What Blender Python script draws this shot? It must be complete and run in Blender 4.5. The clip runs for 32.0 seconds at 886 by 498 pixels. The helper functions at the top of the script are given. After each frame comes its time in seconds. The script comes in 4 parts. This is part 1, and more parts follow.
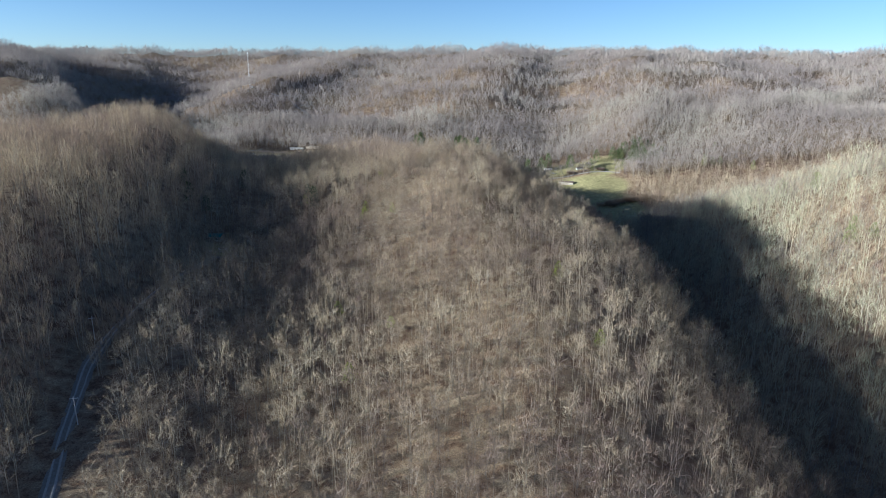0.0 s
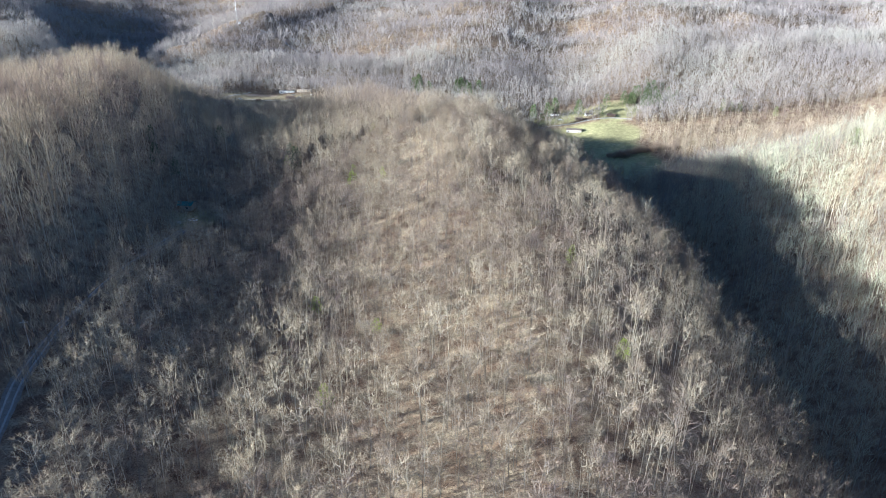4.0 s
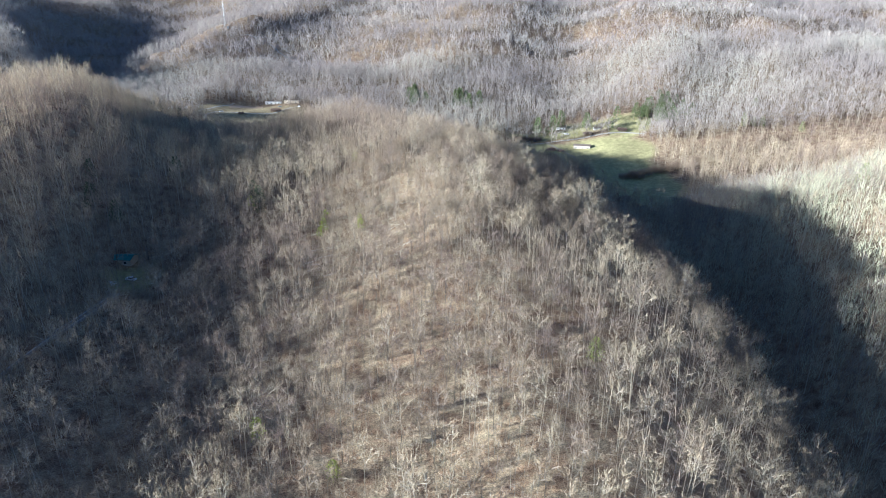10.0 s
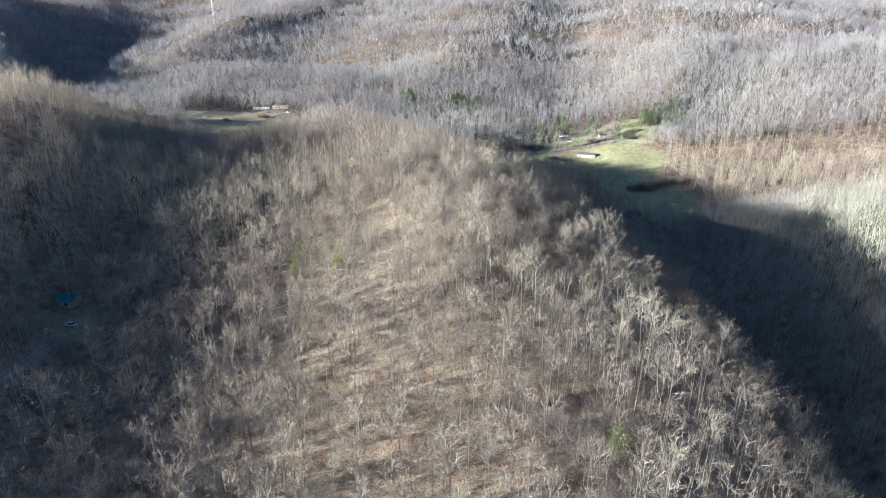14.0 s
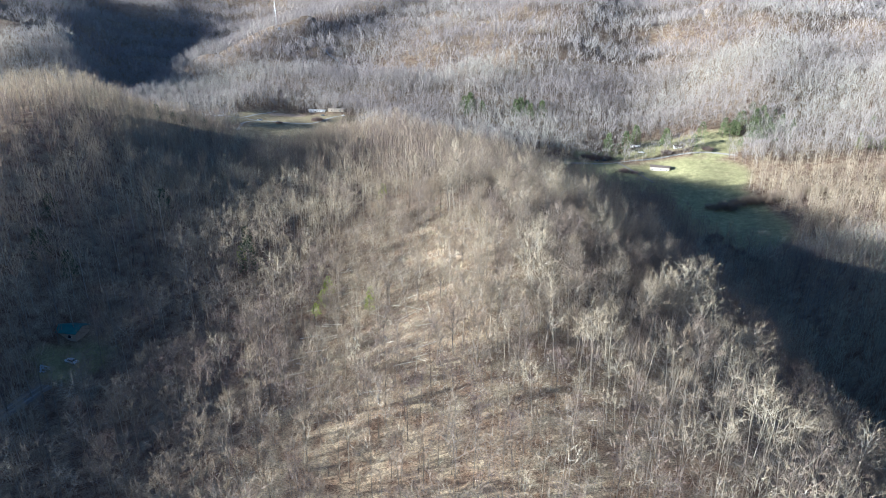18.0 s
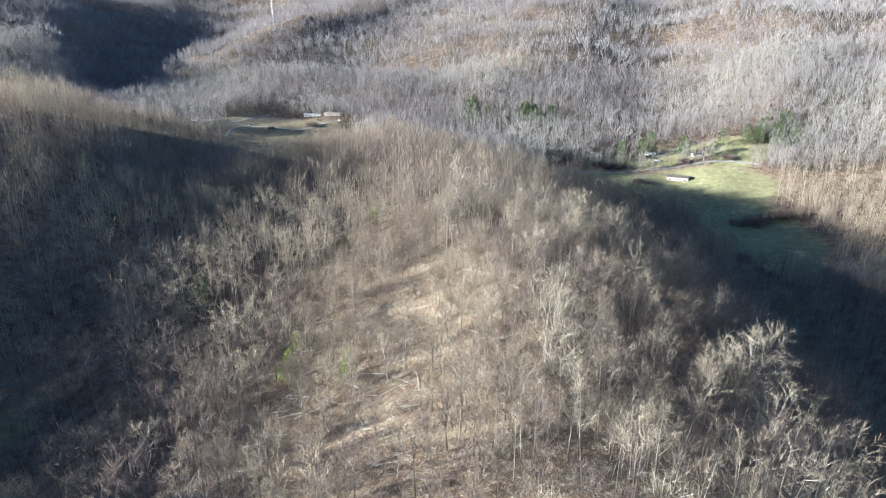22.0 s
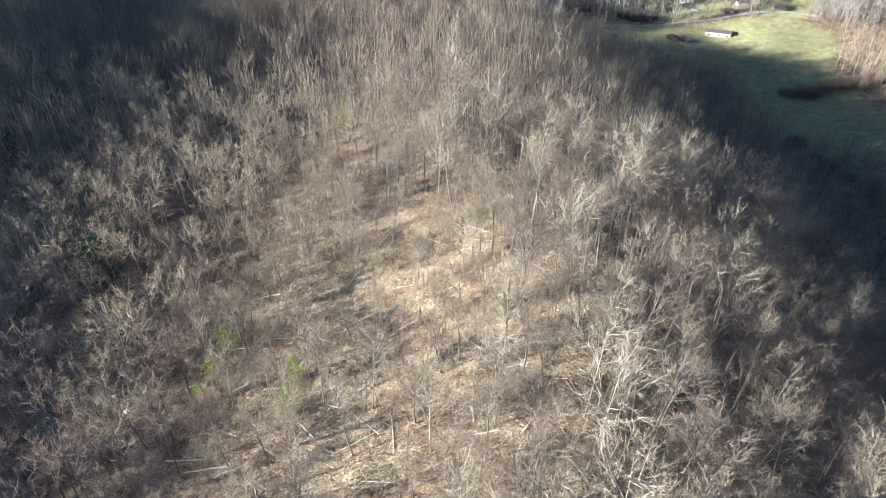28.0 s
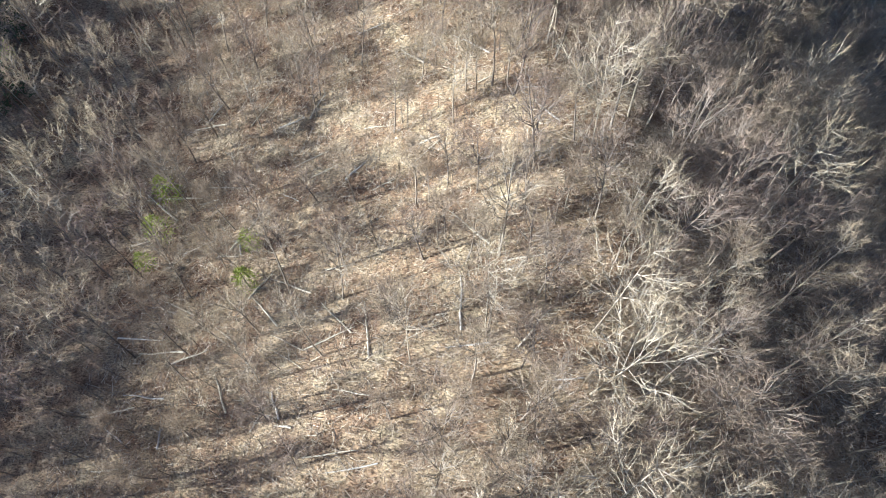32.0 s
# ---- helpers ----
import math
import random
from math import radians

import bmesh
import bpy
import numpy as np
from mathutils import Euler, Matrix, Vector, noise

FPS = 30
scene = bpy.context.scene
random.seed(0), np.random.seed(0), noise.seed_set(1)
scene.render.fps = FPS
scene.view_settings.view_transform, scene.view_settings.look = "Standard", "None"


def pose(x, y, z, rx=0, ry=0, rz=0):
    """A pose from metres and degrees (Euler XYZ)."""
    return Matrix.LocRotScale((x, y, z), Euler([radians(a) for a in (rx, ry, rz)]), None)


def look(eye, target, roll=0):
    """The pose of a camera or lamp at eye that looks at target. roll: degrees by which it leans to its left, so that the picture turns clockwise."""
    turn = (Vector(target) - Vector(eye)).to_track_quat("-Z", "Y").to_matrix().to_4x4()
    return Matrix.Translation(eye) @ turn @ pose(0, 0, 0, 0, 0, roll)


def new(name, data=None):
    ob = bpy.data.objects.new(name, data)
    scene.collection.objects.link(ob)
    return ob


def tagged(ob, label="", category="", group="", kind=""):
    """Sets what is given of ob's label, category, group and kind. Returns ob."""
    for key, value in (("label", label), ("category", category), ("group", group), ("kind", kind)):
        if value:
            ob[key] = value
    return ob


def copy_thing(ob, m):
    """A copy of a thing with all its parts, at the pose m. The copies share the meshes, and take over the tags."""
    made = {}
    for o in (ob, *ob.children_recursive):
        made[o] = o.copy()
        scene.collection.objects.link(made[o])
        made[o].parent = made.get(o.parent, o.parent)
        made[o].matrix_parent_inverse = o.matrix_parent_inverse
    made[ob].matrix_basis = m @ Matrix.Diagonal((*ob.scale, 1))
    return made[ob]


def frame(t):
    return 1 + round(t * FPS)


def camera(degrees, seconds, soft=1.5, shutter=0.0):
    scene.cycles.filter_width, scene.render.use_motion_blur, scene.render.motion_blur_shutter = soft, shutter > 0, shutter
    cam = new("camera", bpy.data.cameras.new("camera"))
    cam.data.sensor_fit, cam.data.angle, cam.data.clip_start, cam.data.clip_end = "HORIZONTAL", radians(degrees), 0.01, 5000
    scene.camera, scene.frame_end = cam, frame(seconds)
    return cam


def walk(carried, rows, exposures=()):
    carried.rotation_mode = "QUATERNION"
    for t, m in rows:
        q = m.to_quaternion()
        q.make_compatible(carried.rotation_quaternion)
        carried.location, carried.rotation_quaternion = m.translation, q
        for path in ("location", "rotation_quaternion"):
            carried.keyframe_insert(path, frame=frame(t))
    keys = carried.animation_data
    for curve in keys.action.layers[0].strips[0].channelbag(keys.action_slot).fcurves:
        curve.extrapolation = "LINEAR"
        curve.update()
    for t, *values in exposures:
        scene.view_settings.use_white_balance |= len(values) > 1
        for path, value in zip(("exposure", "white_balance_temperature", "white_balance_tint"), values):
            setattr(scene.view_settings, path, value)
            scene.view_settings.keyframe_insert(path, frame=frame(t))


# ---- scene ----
# The flight: nearly level, 10 m/s, about 200 m above the datum; rows of seconds, x, y, z, yaw, pitch
cam = camera(70.80, 32.0, soft=1.0)
ROLL = -0.54
FLIGHT = [
    (0.0, -4.41, -1.29, 191.47, 0.56, -15.57),
    (0.5, -4.19, 3.90, 192.12, 0.57, -17.58),
    (1.0, -3.99, 9.08, 192.82, 0.58, -19.64),
    (1.5, -3.80, 14.27, 193.55, 0.61, -21.24),
    (2.0, -3.62, 19.46, 194.30, 0.61, -21.26),
    (2.5, -3.43, 24.64, 195.07, 0.63, -21.25),
    (3.0, -3.24, 29.81, 195.83, 0.62, -21.29),
    (3.5, -3.03, 34.98, 196.59, 0.63, -21.27),
    (5.5, -2.03, 55.58, 199.34, 0.65, -21.29),
    (6.0, -1.74, 60.69, 199.93, 0.64, -21.31),
    (6.5, -1.42, 65.80, 200.48, 0.66, -21.29),
    (7.0, -1.09, 70.88, 200.99, 0.67, -21.27),
    (7.5, -0.74, 75.95, 201.45, 0.69, -21.27),
    (8.0, -0.39, 81.01, 201.86, 0.72, -21.27),
    (8.5, -0.02, 86.04, 202.22, 0.74, -21.30),
    (9.0, 0.36, 91.06, 202.53, 0.75, -21.28),
    (9.5, 0.73, 96.06, 202.80, 0.80, -21.30),
    (10.0, 1.11, 101.04, 203.02, 0.79, -21.28),
    (10.5, 1.48, 106.01, 203.20, 0.77, -21.25),
    (11.0, 1.85, 110.96, 203.33, 0.75, -21.20),
    (11.5, 2.20, 115.90, 203.43, 0.72, -21.16),
    (12.0, 2.54, 120.83, 203.49, 0.71, -21.13),
    (12.5, 2.86, 125.74, 203.51, 0.73, -21.15),
    (13.0, 3.16, 130.65, 203.50, 0.75, -21.20),
    (13.5, 3.43, 135.54, 203.46, 0.75, -21.23),
    (14.0, 3.67, 140.44, 203.39, 0.76, -21.27),
    (14.5, 3.89, 145.33, 203.30, 1.71, -21.32),
    (15.0, 4.06, 150.22, 203.18, 3.41, -21.30),
    (15.5, 4.21, 155.11, 203.05, 4.50, -21.27),
    (17.5, 4.37, 174.76, 202.38, 6.20, -21.25),
    (18.0, 4.30, 179.70, 202.19, 6.45, -21.26),
    (18.5, 4.19, 184.66, 201.99, 6.53, -21.28),
    (19.0, 4.04, 189.63, 201.79, 6.65, -21.25),
    (19.5, 3.85, 194.63, 201.59, 6.74, -21.29),
    (20.0, 3.61, 199.65, 201.38, 6.82, -21.27),
    (20.5, 3.33, 204.69, 201.18, 6.85, -21.29),
    (21.0, 3.02, 209.75, 200.97, 6.89, -21.28),
    (21.5, 2.67, 214.83, 200.77, 6.90, -21.27),
    (22.0, 2.29, 219.93, 200.56, 6.91, -21.26),
    (22.5, 1.87, 225.04, 200.36, 6.91, -21.27),
    (23.0, 1.44, 230.17, 200.17, 6.86, -21.30),
    (23.5, 0.98, 235.31, 199.97, 6.79, -21.26),
    (24.0, 0.50, 240.45, 199.78, 6.76, -21.27),
    (24.5, 0.01, 245.59, 199.59, 6.75, -21.26),
    (26.5, -1.96, 265.94, 198.87, 6.76, -23.17),
    (27.0, -2.43, 270.92, 198.70, 6.77, -25.57),
    (27.5, -2.87, 275.83, 198.53, 6.79, -30.02),
    (28.0, -3.28, 280.64, 198.37, 6.82, -35.43),
    (28.5, -3.66, 285.35, 198.21, 6.85, -40.83),
    (29.0, -4.00, 289.91, 198.06, 6.88, -46.35),
    (29.5, -4.28, 294.32, 197.92, 6.85, -52.19),
    (30.0, -4.51, 298.55, 197.78, 6.80, -57.78),
    (30.5, -4.67, 302.56, 197.66, 6.75, -61.65),
    (31.0, -4.76, 306.31, 197.56, 6.71, -61.34),
    (31.5, -4.78, 309.78, 197.47, 6.72, -61.41),
    (32.0, -4.71, 312.93, 197.41, 6.78, -61.82),
]
walk(cam, [(t, pose(x, y, z, 90 + p, 0, w) @ pose(0, 0, 0, 0, 0, -ROLL)) for t, x, y, z, w, p in FLIGHT],
     exposures=[(0.0, 1.7, 5040, 8), (0.8, 1.75, 5000, 8), (2.2, 2.15, 4840, 8), (3.2, 2.45, 4840, 8), (20.0, 2.4, 4840, 8), (28.0, 2.4, 5040, 9), (32.0, 2.3, 5040, 9)])

# ---- sky and sun ----
SUN_EL, SUN_AZ = 12.7, 196.0      # degrees; azimuth counted from +x towards +y, the side the sun stands on
world = bpy.data.worlds.new("sky")
scene.world = world
world.use_nodes = True
wn = world.node_tree.nodes
sky = wn.new("ShaderNodeTexSky")
sky.sky_type = "NISHITA"
sky.sun_disc = False
sky.sun_elevation = radians(SUN_EL)
sky.sun_rotation = radians(90.0 - SUN_AZ)
sky.altitude = 3000
sky.dust_density = 1.6
sky.ozone_density = 1.7
sky.air_density = 1.0
bg = wn["Background"]
bg.inputs["Strength"].default_value = 0.042
world.node_tree.links.new(sky.outputs[0], bg.inputs["Color"])
sd = bpy.data.lights.new("sun", "SUN")
sd.energy = 5.0
sd.angle = radians(0.55)
sd.color = (1.0, 0.895, 0.70)
sun = new("sun", sd)
sv = Vector((math.cos(radians(SUN_AZ)) * math.cos(radians(SUN_EL)), math.sin(radians(SUN_AZ)) * math.cos(radians(SUN_EL)), math.sin(radians(SUN_EL))))
sun.matrix_world = look(sv * 800 + Vector((0, 300, 0)), Vector((0, 300, 0)))

# ---- materials ----
def material(name, rough=0.9, metal=0.0, spec=0.2):
    m = bpy.data.materials.new(name)
    m.use_nodes = True
    b = m.node_tree.nodes["Principled BSDF"]
    b.inputs["Roughness"].default_value = rough
    b.inputs["Metallic"].default_value = metal
    b.inputs["Specular IOR Level"].default_value = spec
    return m, m.node_tree.nodes, m.node_tree.links, b


def ramp(nodes, stops):
    r = nodes.new("ShaderNodeValToRGB")
    while len(r.color_ramp.elements) < len(stops):
        r.color_ramp.elements.new(0.5)
    for e, (p, c) in zip(r.color_ramp.elements, stops):
        e.position, e.color = p, (*c, 1)
    return r


def noise_tex(nodes, links, scale, detail=4.0, rough=0.55, coords=None, stretch=None):
    g = nodes.new("ShaderNodeTexCoord")
    src = g.outputs["Object"] if coords is None else coords
    if stretch:
        mp = nodes.new("ShaderNodeMapping")
        mp.inputs["Scale"].default_value = stretch
        links.new(src, mp.inputs[0])
        src = mp.outputs[0]
    n = nodes.new("ShaderNodeTexNoise")
    n.inputs["Scale"].default_value, n.inputs["Detail"].default_value, n.inputs["Roughness"].default_value = scale, detail, rough
    links.new(src, n.inputs["Vector"])
    return n


def mix(nodes, links, a, b, fac, mode="MIX"):
    m = nodes.new("ShaderNodeMix")
    m.data_type, m.blend_type = "RGBA", mode
    for sock, v in ((m.inputs[6], a), (m.inputs[7], b)):
        if isinstance(v, tuple):
            sock.default_value = (*v, 1)
        else:
            links.new(v, sock)
    if isinstance(fac, float):
        m.inputs[0].default_value = fac
    else:
        links.new(fac, m.inputs[0])
    return m.outputs[2]


def surface(name, dark, light, scale=3.0, rough=0.85, metal=0.0, bump=0.15, spec=0.2, stretch=None):
    """A plain worn surface: two tones at two scales with a fine relief."""
    m, nodes, links, b = material(name, rough, metal, spec)
    n1 = noise_tex(nodes, links, scale, 5, 0.6, stretch=stretch)
    n2 = noise_tex(nodes, links, scale * 7, 3, 0.6, stretch=stretch)
    r = ramp(nodes, [(0.3, dark), (0.7, light)])
    links.new(n1.outputs[0], r.inputs[0])
    r2 = ramp(nodes, [(0.3, (0.72, 0.72, 0.72)), (0.7, (1, 1, 1))])
    links.new(n2.outputs[0], r2.inputs[0])
    links.new(mix(nodes, links, r.outputs[0], r2.outputs[0], 1.0, "MULTIPLY"), b.inputs["Base Color"])
    bp = nodes.new("ShaderNodeBump")
    bp.inputs["Strength"].default_value = bump
    links.new(n2.outputs[0], bp.inputs["Height"])
    links.new(bp.outputs[0], b.inputs["Normal"])
    return m


def tinted(name, stops, rough=0.95, fine_twigs=False):
    """Bark and foliage: the tone follows each tree's own tint value, with some mottling. Twigs as fine as these let light past them to either side."""
    m, nodes, links, b = material(name, rough, 0.0, 0.1)
    a = nodes.new("ShaderNodeAttribute")
    a.attribute_name = "tint"
    r = ramp(nodes, stops)
    links.new(a.outputs["Fac"], r.inputs[0])
    n = noise_tex(nodes, links, 0.9, 3, 0.6)
    r2 = ramp(nodes, [(0.3, (0.75, 0.75, 0.76)), (0.7, (1.1, 1.08, 1.05))])
    links.new(n.outputs[0], r2.inputs[0])
    links.new(mix(nodes, links, r.outputs[0], r2.outputs[0], 1.0, "MULTIPLY"), b.inputs["Base Color"])
    if fine_twigs:
        tr = nodes.new("ShaderNodeBsdfTranslucent")
        links.new(b.inputs["Base Color"].links[0].from_socket, tr.inputs["Color"])
        mx = nodes.new("ShaderNodeMixShader")
        mx.inputs[0].default_value = 0.28
        links.new(b.outputs[0], mx.inputs[1])
        links.new(tr.outputs[0], mx.inputs[2])
        links.new(mx.outputs[0], nodes["Material Output"].inputs["Surface"])
    return m


M_BARK = tinted("bark", [(0.0, (0.12, 0.098, 0.086)), (0.35, (0.19, 0.16, 0.135)), (0.7, (0.27, 0.232, 0.182)), (1.0, (0.39, 0.34, 0.265))])
M_TWIG = tinted("twigs", [(0.0, (0.18, 0.132, 0.115)), (0.35, (0.262, 0.20, 0.15)), (0.7, (0.345, 0.275, 0.186)), (1.0, (0.40, 0.33, 0.225))], fine_twigs=True)
M_MIDTWIG = tinted("olive_twigs", [(0.0, (0.185, 0.162, 0.155)), (0.35, (0.26, 0.235, 0.20)), (0.7, (0.365, 0.35, 0.25)), (1.0, (0.44, 0.43, 0.30))], fine_twigs=True)
# far twigs: distance haze is put into this greyer, cooler base colour
M_HAZEDTWIG = tinted("hazed_far_twigs", [(0.0, (0.24, 0.207, 0.20)), (0.35, (0.305, 0.268, 0.245)), (0.7, (0.37, 0.34, 0.295)), (1.0, (0.44, 0.415, 0.345))], fine_twigs=True)
M_BRUSH = tinted("brush_twigs", [(0.0, (0.29, 0.215, 0.175)), (0.5, (0.42, 0.35, 0.27)), (1.0, (0.57, 0.51, 0.39))], fine_twigs=True)
M_STICK = tinted("sticks", [(0.0, (0.10, 0.075, 0.06)), (0.5, (0.36, 0.30, 0.235)), (1.0, (0.62, 0.55, 0.43))])
M_STRAW = tinted("straw", [(0.0, (0.34, 0.255, 0.175)), (0.5, (0.50, 0.425, 0.29)), (1.0, (0.66, 0.575, 0.40))])
M_NEEDLE = tinted("needles", [(0.0, (0.035, 0.055, 0.035)), (0.4, (0.065, 0.088, 0.045)), (0.75, (0.13, 0.155, 0.06)), (1.0, (0.29, 0.34, 0.06))])


# ---- the lie of the land: crests and valley floors as lines of (x, y, height) ----
MAIN_RIDGE = [(25, -60, 55), (28, 60, 76), (25, 150, 91.9), (22, 220, 106.7), (18, 290, 112.3), (12, 340, 126.7), (14, 375, 138.3), (-8, 405, 136.3), (-25, 450, 125.3), (-52, 540, 118), (-88, 630, 119), (-96, 682, 92), (-104, 725, 85)]
SHOULDER = [(56, 60, 70), (58, 150, 85.7), (60, 226, 100.4), (62, 290, 110.9), (58, 350, 110.8), (50, 410, 119.7), (30, 460, 110.3), (5, 540, 108)]
LEFT_FLANK = [(-35, 60, 80), (-40, 150, 88.5), (-48, 220, 93.1), (-55, 290, 106), (-52, 345, 110), (-58, 400, 115.8), (-80, 470, 114.5)]
RIGHT_FOOT = [(96, 60, 45), (96, 180, 66.6), (96, 290, 85.6), (96, 370, 87.4), (86, 450, 81.1), (68, 530, 78)]
RIGHT_SLOPE = [(190, 60, 60), (190, 200, 66), (188, 320, 89.1), (190, 420, 96.9), (196, 500, 84.2)]
LEFT_SLOPE = [(-150, 100, 99), (-156, 200, 107.9), (-166, 300, 120), (-172, 380, 121), (-172, 440, 125)]
LEFT_VALLEY = [(-85, -60, 76), (-95, 60, 84), (-105, 134, 86), (-115, 156, 87), (-123, 175, 88), (-131, 200, 90), (-136, 228, 93), (-136, 280, 97), (-133, 345, 93.7), (-145, 430, 115), (-190, 560, 98.9), (-184, 640, 89), (-208, 700, 88), (-230, 790, 91)]
LEFT_RIDGE = [(-180, -60, 90), (-176, 100, 106), (-184, 170, 118), (-198, 240, 130), (-210, 300, 137), (-214, 400, 142), (-215, 450, 146), (-242, 505, 150), (-275, 560, 144), (-308, 615, 128), (-332, 665, 112), (-350, 715, 99)]
LEFT_BACK = [(-300, 150, 108), (-310, 280, 130), (-350, 400, 142), (-440, 520, 138), (-520, 640, 118)]
RIGHT_VALLEY = [(130, -60, 24), (130, 100, 30), (125, 250, 44.1), (135, 420, 51.5), (146, 608, 51.3), (150, 700, 55.6), (130, 775, 64.3), (55, 800, 68.1), (-40, 812, 78), (-150, 810, 88), (-260, 800, 91)]
RIGHT_HILL = [(260, -40, 150), (300, 150, 172), (302, 300, 162), (280, 380, 145.1), (258, 450, 115), (248, 545, 71.7), (242, 605, 57)]
RIGHT_HOLLOW = [(230, 690, 59.9), (330, 690, 73), (450, 660, 96), (650, 640, 135)]
RIGHT_BACK = [(480, 300, 185), (520, 480, 160)]
TOWER_RIDGE = [(-450, 900, 95), (-420, 1040, 135), (-372, 1170, 165), (-300, 1400, 194), (-220, 1700, 234)]
DRIVE_HOLLOW = [(-200, 880, 94), (-205, 986, 112), (-240, 1150, 142), (-170, 1400, 188)]
MID_SPUR = [(-60, 880, 94), (-20, 1000, 136), (40, 1250, 200), (110, 1500, 236)]
FIELD_HOLLOW = [(130, 860, 86), (160, 1000, 126), (220, 1250, 188), (290, 1500, 226)]
EAST_SPUR = [(300, 800, 96), (330, 950, 146), (380, 1200, 206), (420, 1450, 238)]
EAST_HOLLOW = [(560, 850, 140), (620, 1100, 180), (640, 1350, 210)]
EAST_FAR = [(820, 800, 190), (900, 1050, 228), (1200, 1000, 235)]
WEST_VALLEY = [(-330, 790, 90), (-430, 850, 88), (-500, 980, 96), (-570, 1150, 108), (-640, 1350, 132), (-700, 1600, 175)]
WEST_SPUR = [(-480, 800, 96), (-600, 920, 158), (-740, 1060, 200), (-930, 1240, 222), (-1150, 1500, 238)]
WEST_FAR = [(-760, 640, 112), (-1000, 780, 150), (-1300, 900, 200)]
FAR_CREST = [(-2200, 1500, 235), (-1500, 1800, 240), (-1000, 1850, 238), (-450, 1850, 236), (100, 1760, 246), (500, 1700, 242), (900, 1600, 234), (1500, 1450, 240), (2200, 1300, 240)]
BEYOND = [(-2200, 2600, 190), (-800, 2700, 190), (800, 2700, 190), (2200, 2500, 190)]
BACK_EDGE = [(-900, -500, 110), (-300, -500, 60), (200, -500, 30), (900, -500, 110)]

WEST_SECOND = [(-760, 1500, 190), (-900, 1700, 222)]

KNOB_FOOT = [(98, 690, 57), (62, 732, 61), (18, 764, 67)]

RAVINE = [(-58, 120, 79), (-66, 175, 81), (-76, 212, 83), (-82, 258, 91), (-98, 305, 96), (-118, 340, 96)]
SUB_SPUR = [(-82, 110, 87), (-94, 160, 92), (-103, 200, 96), (-107, 232, 97), (-110, 265, 99)]

LINES = [RAVINE, SUB_SPUR, LEFT_FLANK, RIGHT_FOOT, RIGHT_SLOPE, LEFT_SLOPE, KNOB_FOOT, WEST_SECOND, SHOULDER, MAIN_RIDGE, LEFT_VALLEY, LEFT_RIDGE, LEFT_BACK, RIGHT_VALLEY, RIGHT_HILL, RIGHT_HOLLOW, RIGHT_BACK, TOWER_RIDGE, DRIVE_HOLLOW, MID_SPUR, FIELD_HOLLOW,
         EAST_SPUR, EAST_HOLLOW, EAST_FAR, WEST_VALLEY, WEST_SPUR, WEST_FAR, FAR_CREST, BEYOND, BACK_EDGE]


def sample_line(pts, step):
    out = []
    for a, b in zip(pts, pts[1:]):
        a, b = np.array(a, float), np.array(b, float)
        n = max(1, int(np.linalg.norm(b - a) / step))
        out += [a + (b - a) * i / n for i in range(n)]
    return out + [np.array(pts[-1], float)]


KNOTS = np.array([p for line in LINES for p in sample_line(line, 18.0 if line[0][1] < 860 and abs(line[0][0]) < 500 else 40.0)])
KW = np.where((KNOTS[:, 1] < 860) & (np.abs(KNOTS[:, 0]) < 500), 18.0, 40.0)


def wave_field(seed, n, lo, hi):
    r = np.random.RandomState(seed)
    k = 2 * np.pi / np.exp(r.uniform(np.log(lo), np.log(hi), n))
    a = r.uniform(0, 2 * np.pi, n)
    return k * np.cos(a), k * np.sin(a), r.uniform(0, 2 * np.pi, n), 1 / k


WAVES = wave_field(3, 26, 35, 260)


def far_lie(x, y):
    """The broad lie of the land: a distance-weighted blend of the crest and valley lines."""
    out = np.empty(len(x))
    for i in range(0, len(x), 4000):
        dx = x[i:i + 4000, None] - KNOTS[None, :, 0]
        dy = y[i:i + 4000, None] - KNOTS[None, :, 1]
        w = KW / (dx * dx + dy * dy + 260.0) ** 1.75
        out[i:i + 4000] = (w * KNOTS[None, :, 2]).sum(1) / w.sum(1)
    return out


# near land: even slopes between the crests and the valley floors, relaxed on a grid
NX, NY, CELL, X0, Y0 = 71, 81, 12.5, -437.5, -120.0


def near_lie():
    nx, ny = np.meshgrid(X0 + CELL * np.arange(NX), Y0 + CELL * np.arange(NY))
    z = far_lie(nx.ravel(), ny.ravel()).reshape(nx.shape)
    total, count = np.zeros_like(z), np.zeros_like(z)
    for line in LINES:
        for px, py, pz in sample_line(line, 4.0):
            i, j = int(round((px - X0) / CELL)), int(round((py - Y0) / CELL))
            if 0 < i < NX - 1 and 0 < j < NY - 1:
                total[j, i] += pz
                count[j, i] += 1
    held = count > 0
    z[held] = total[held] / count[held]
    fixed = z.copy()
    for _ in range(900):
        z[1:-1, 1:-1] = (z[:-2, 1:-1] + z[2:, 1:-1] + z[1:-1, :-2] + z[1:-1, 2:]) / 4
        z[held] = fixed[held]
    for _ in range(2):
        z[1:-1, 1:-1] = (4 * z[1:-1, 1:-1] + z[:-2, 1:-1] + z[2:, 1:-1] + z[1:-1, :-2] + z[1:-1, 2:]) / 8
    return z


NEAR_LAND = near_lie()


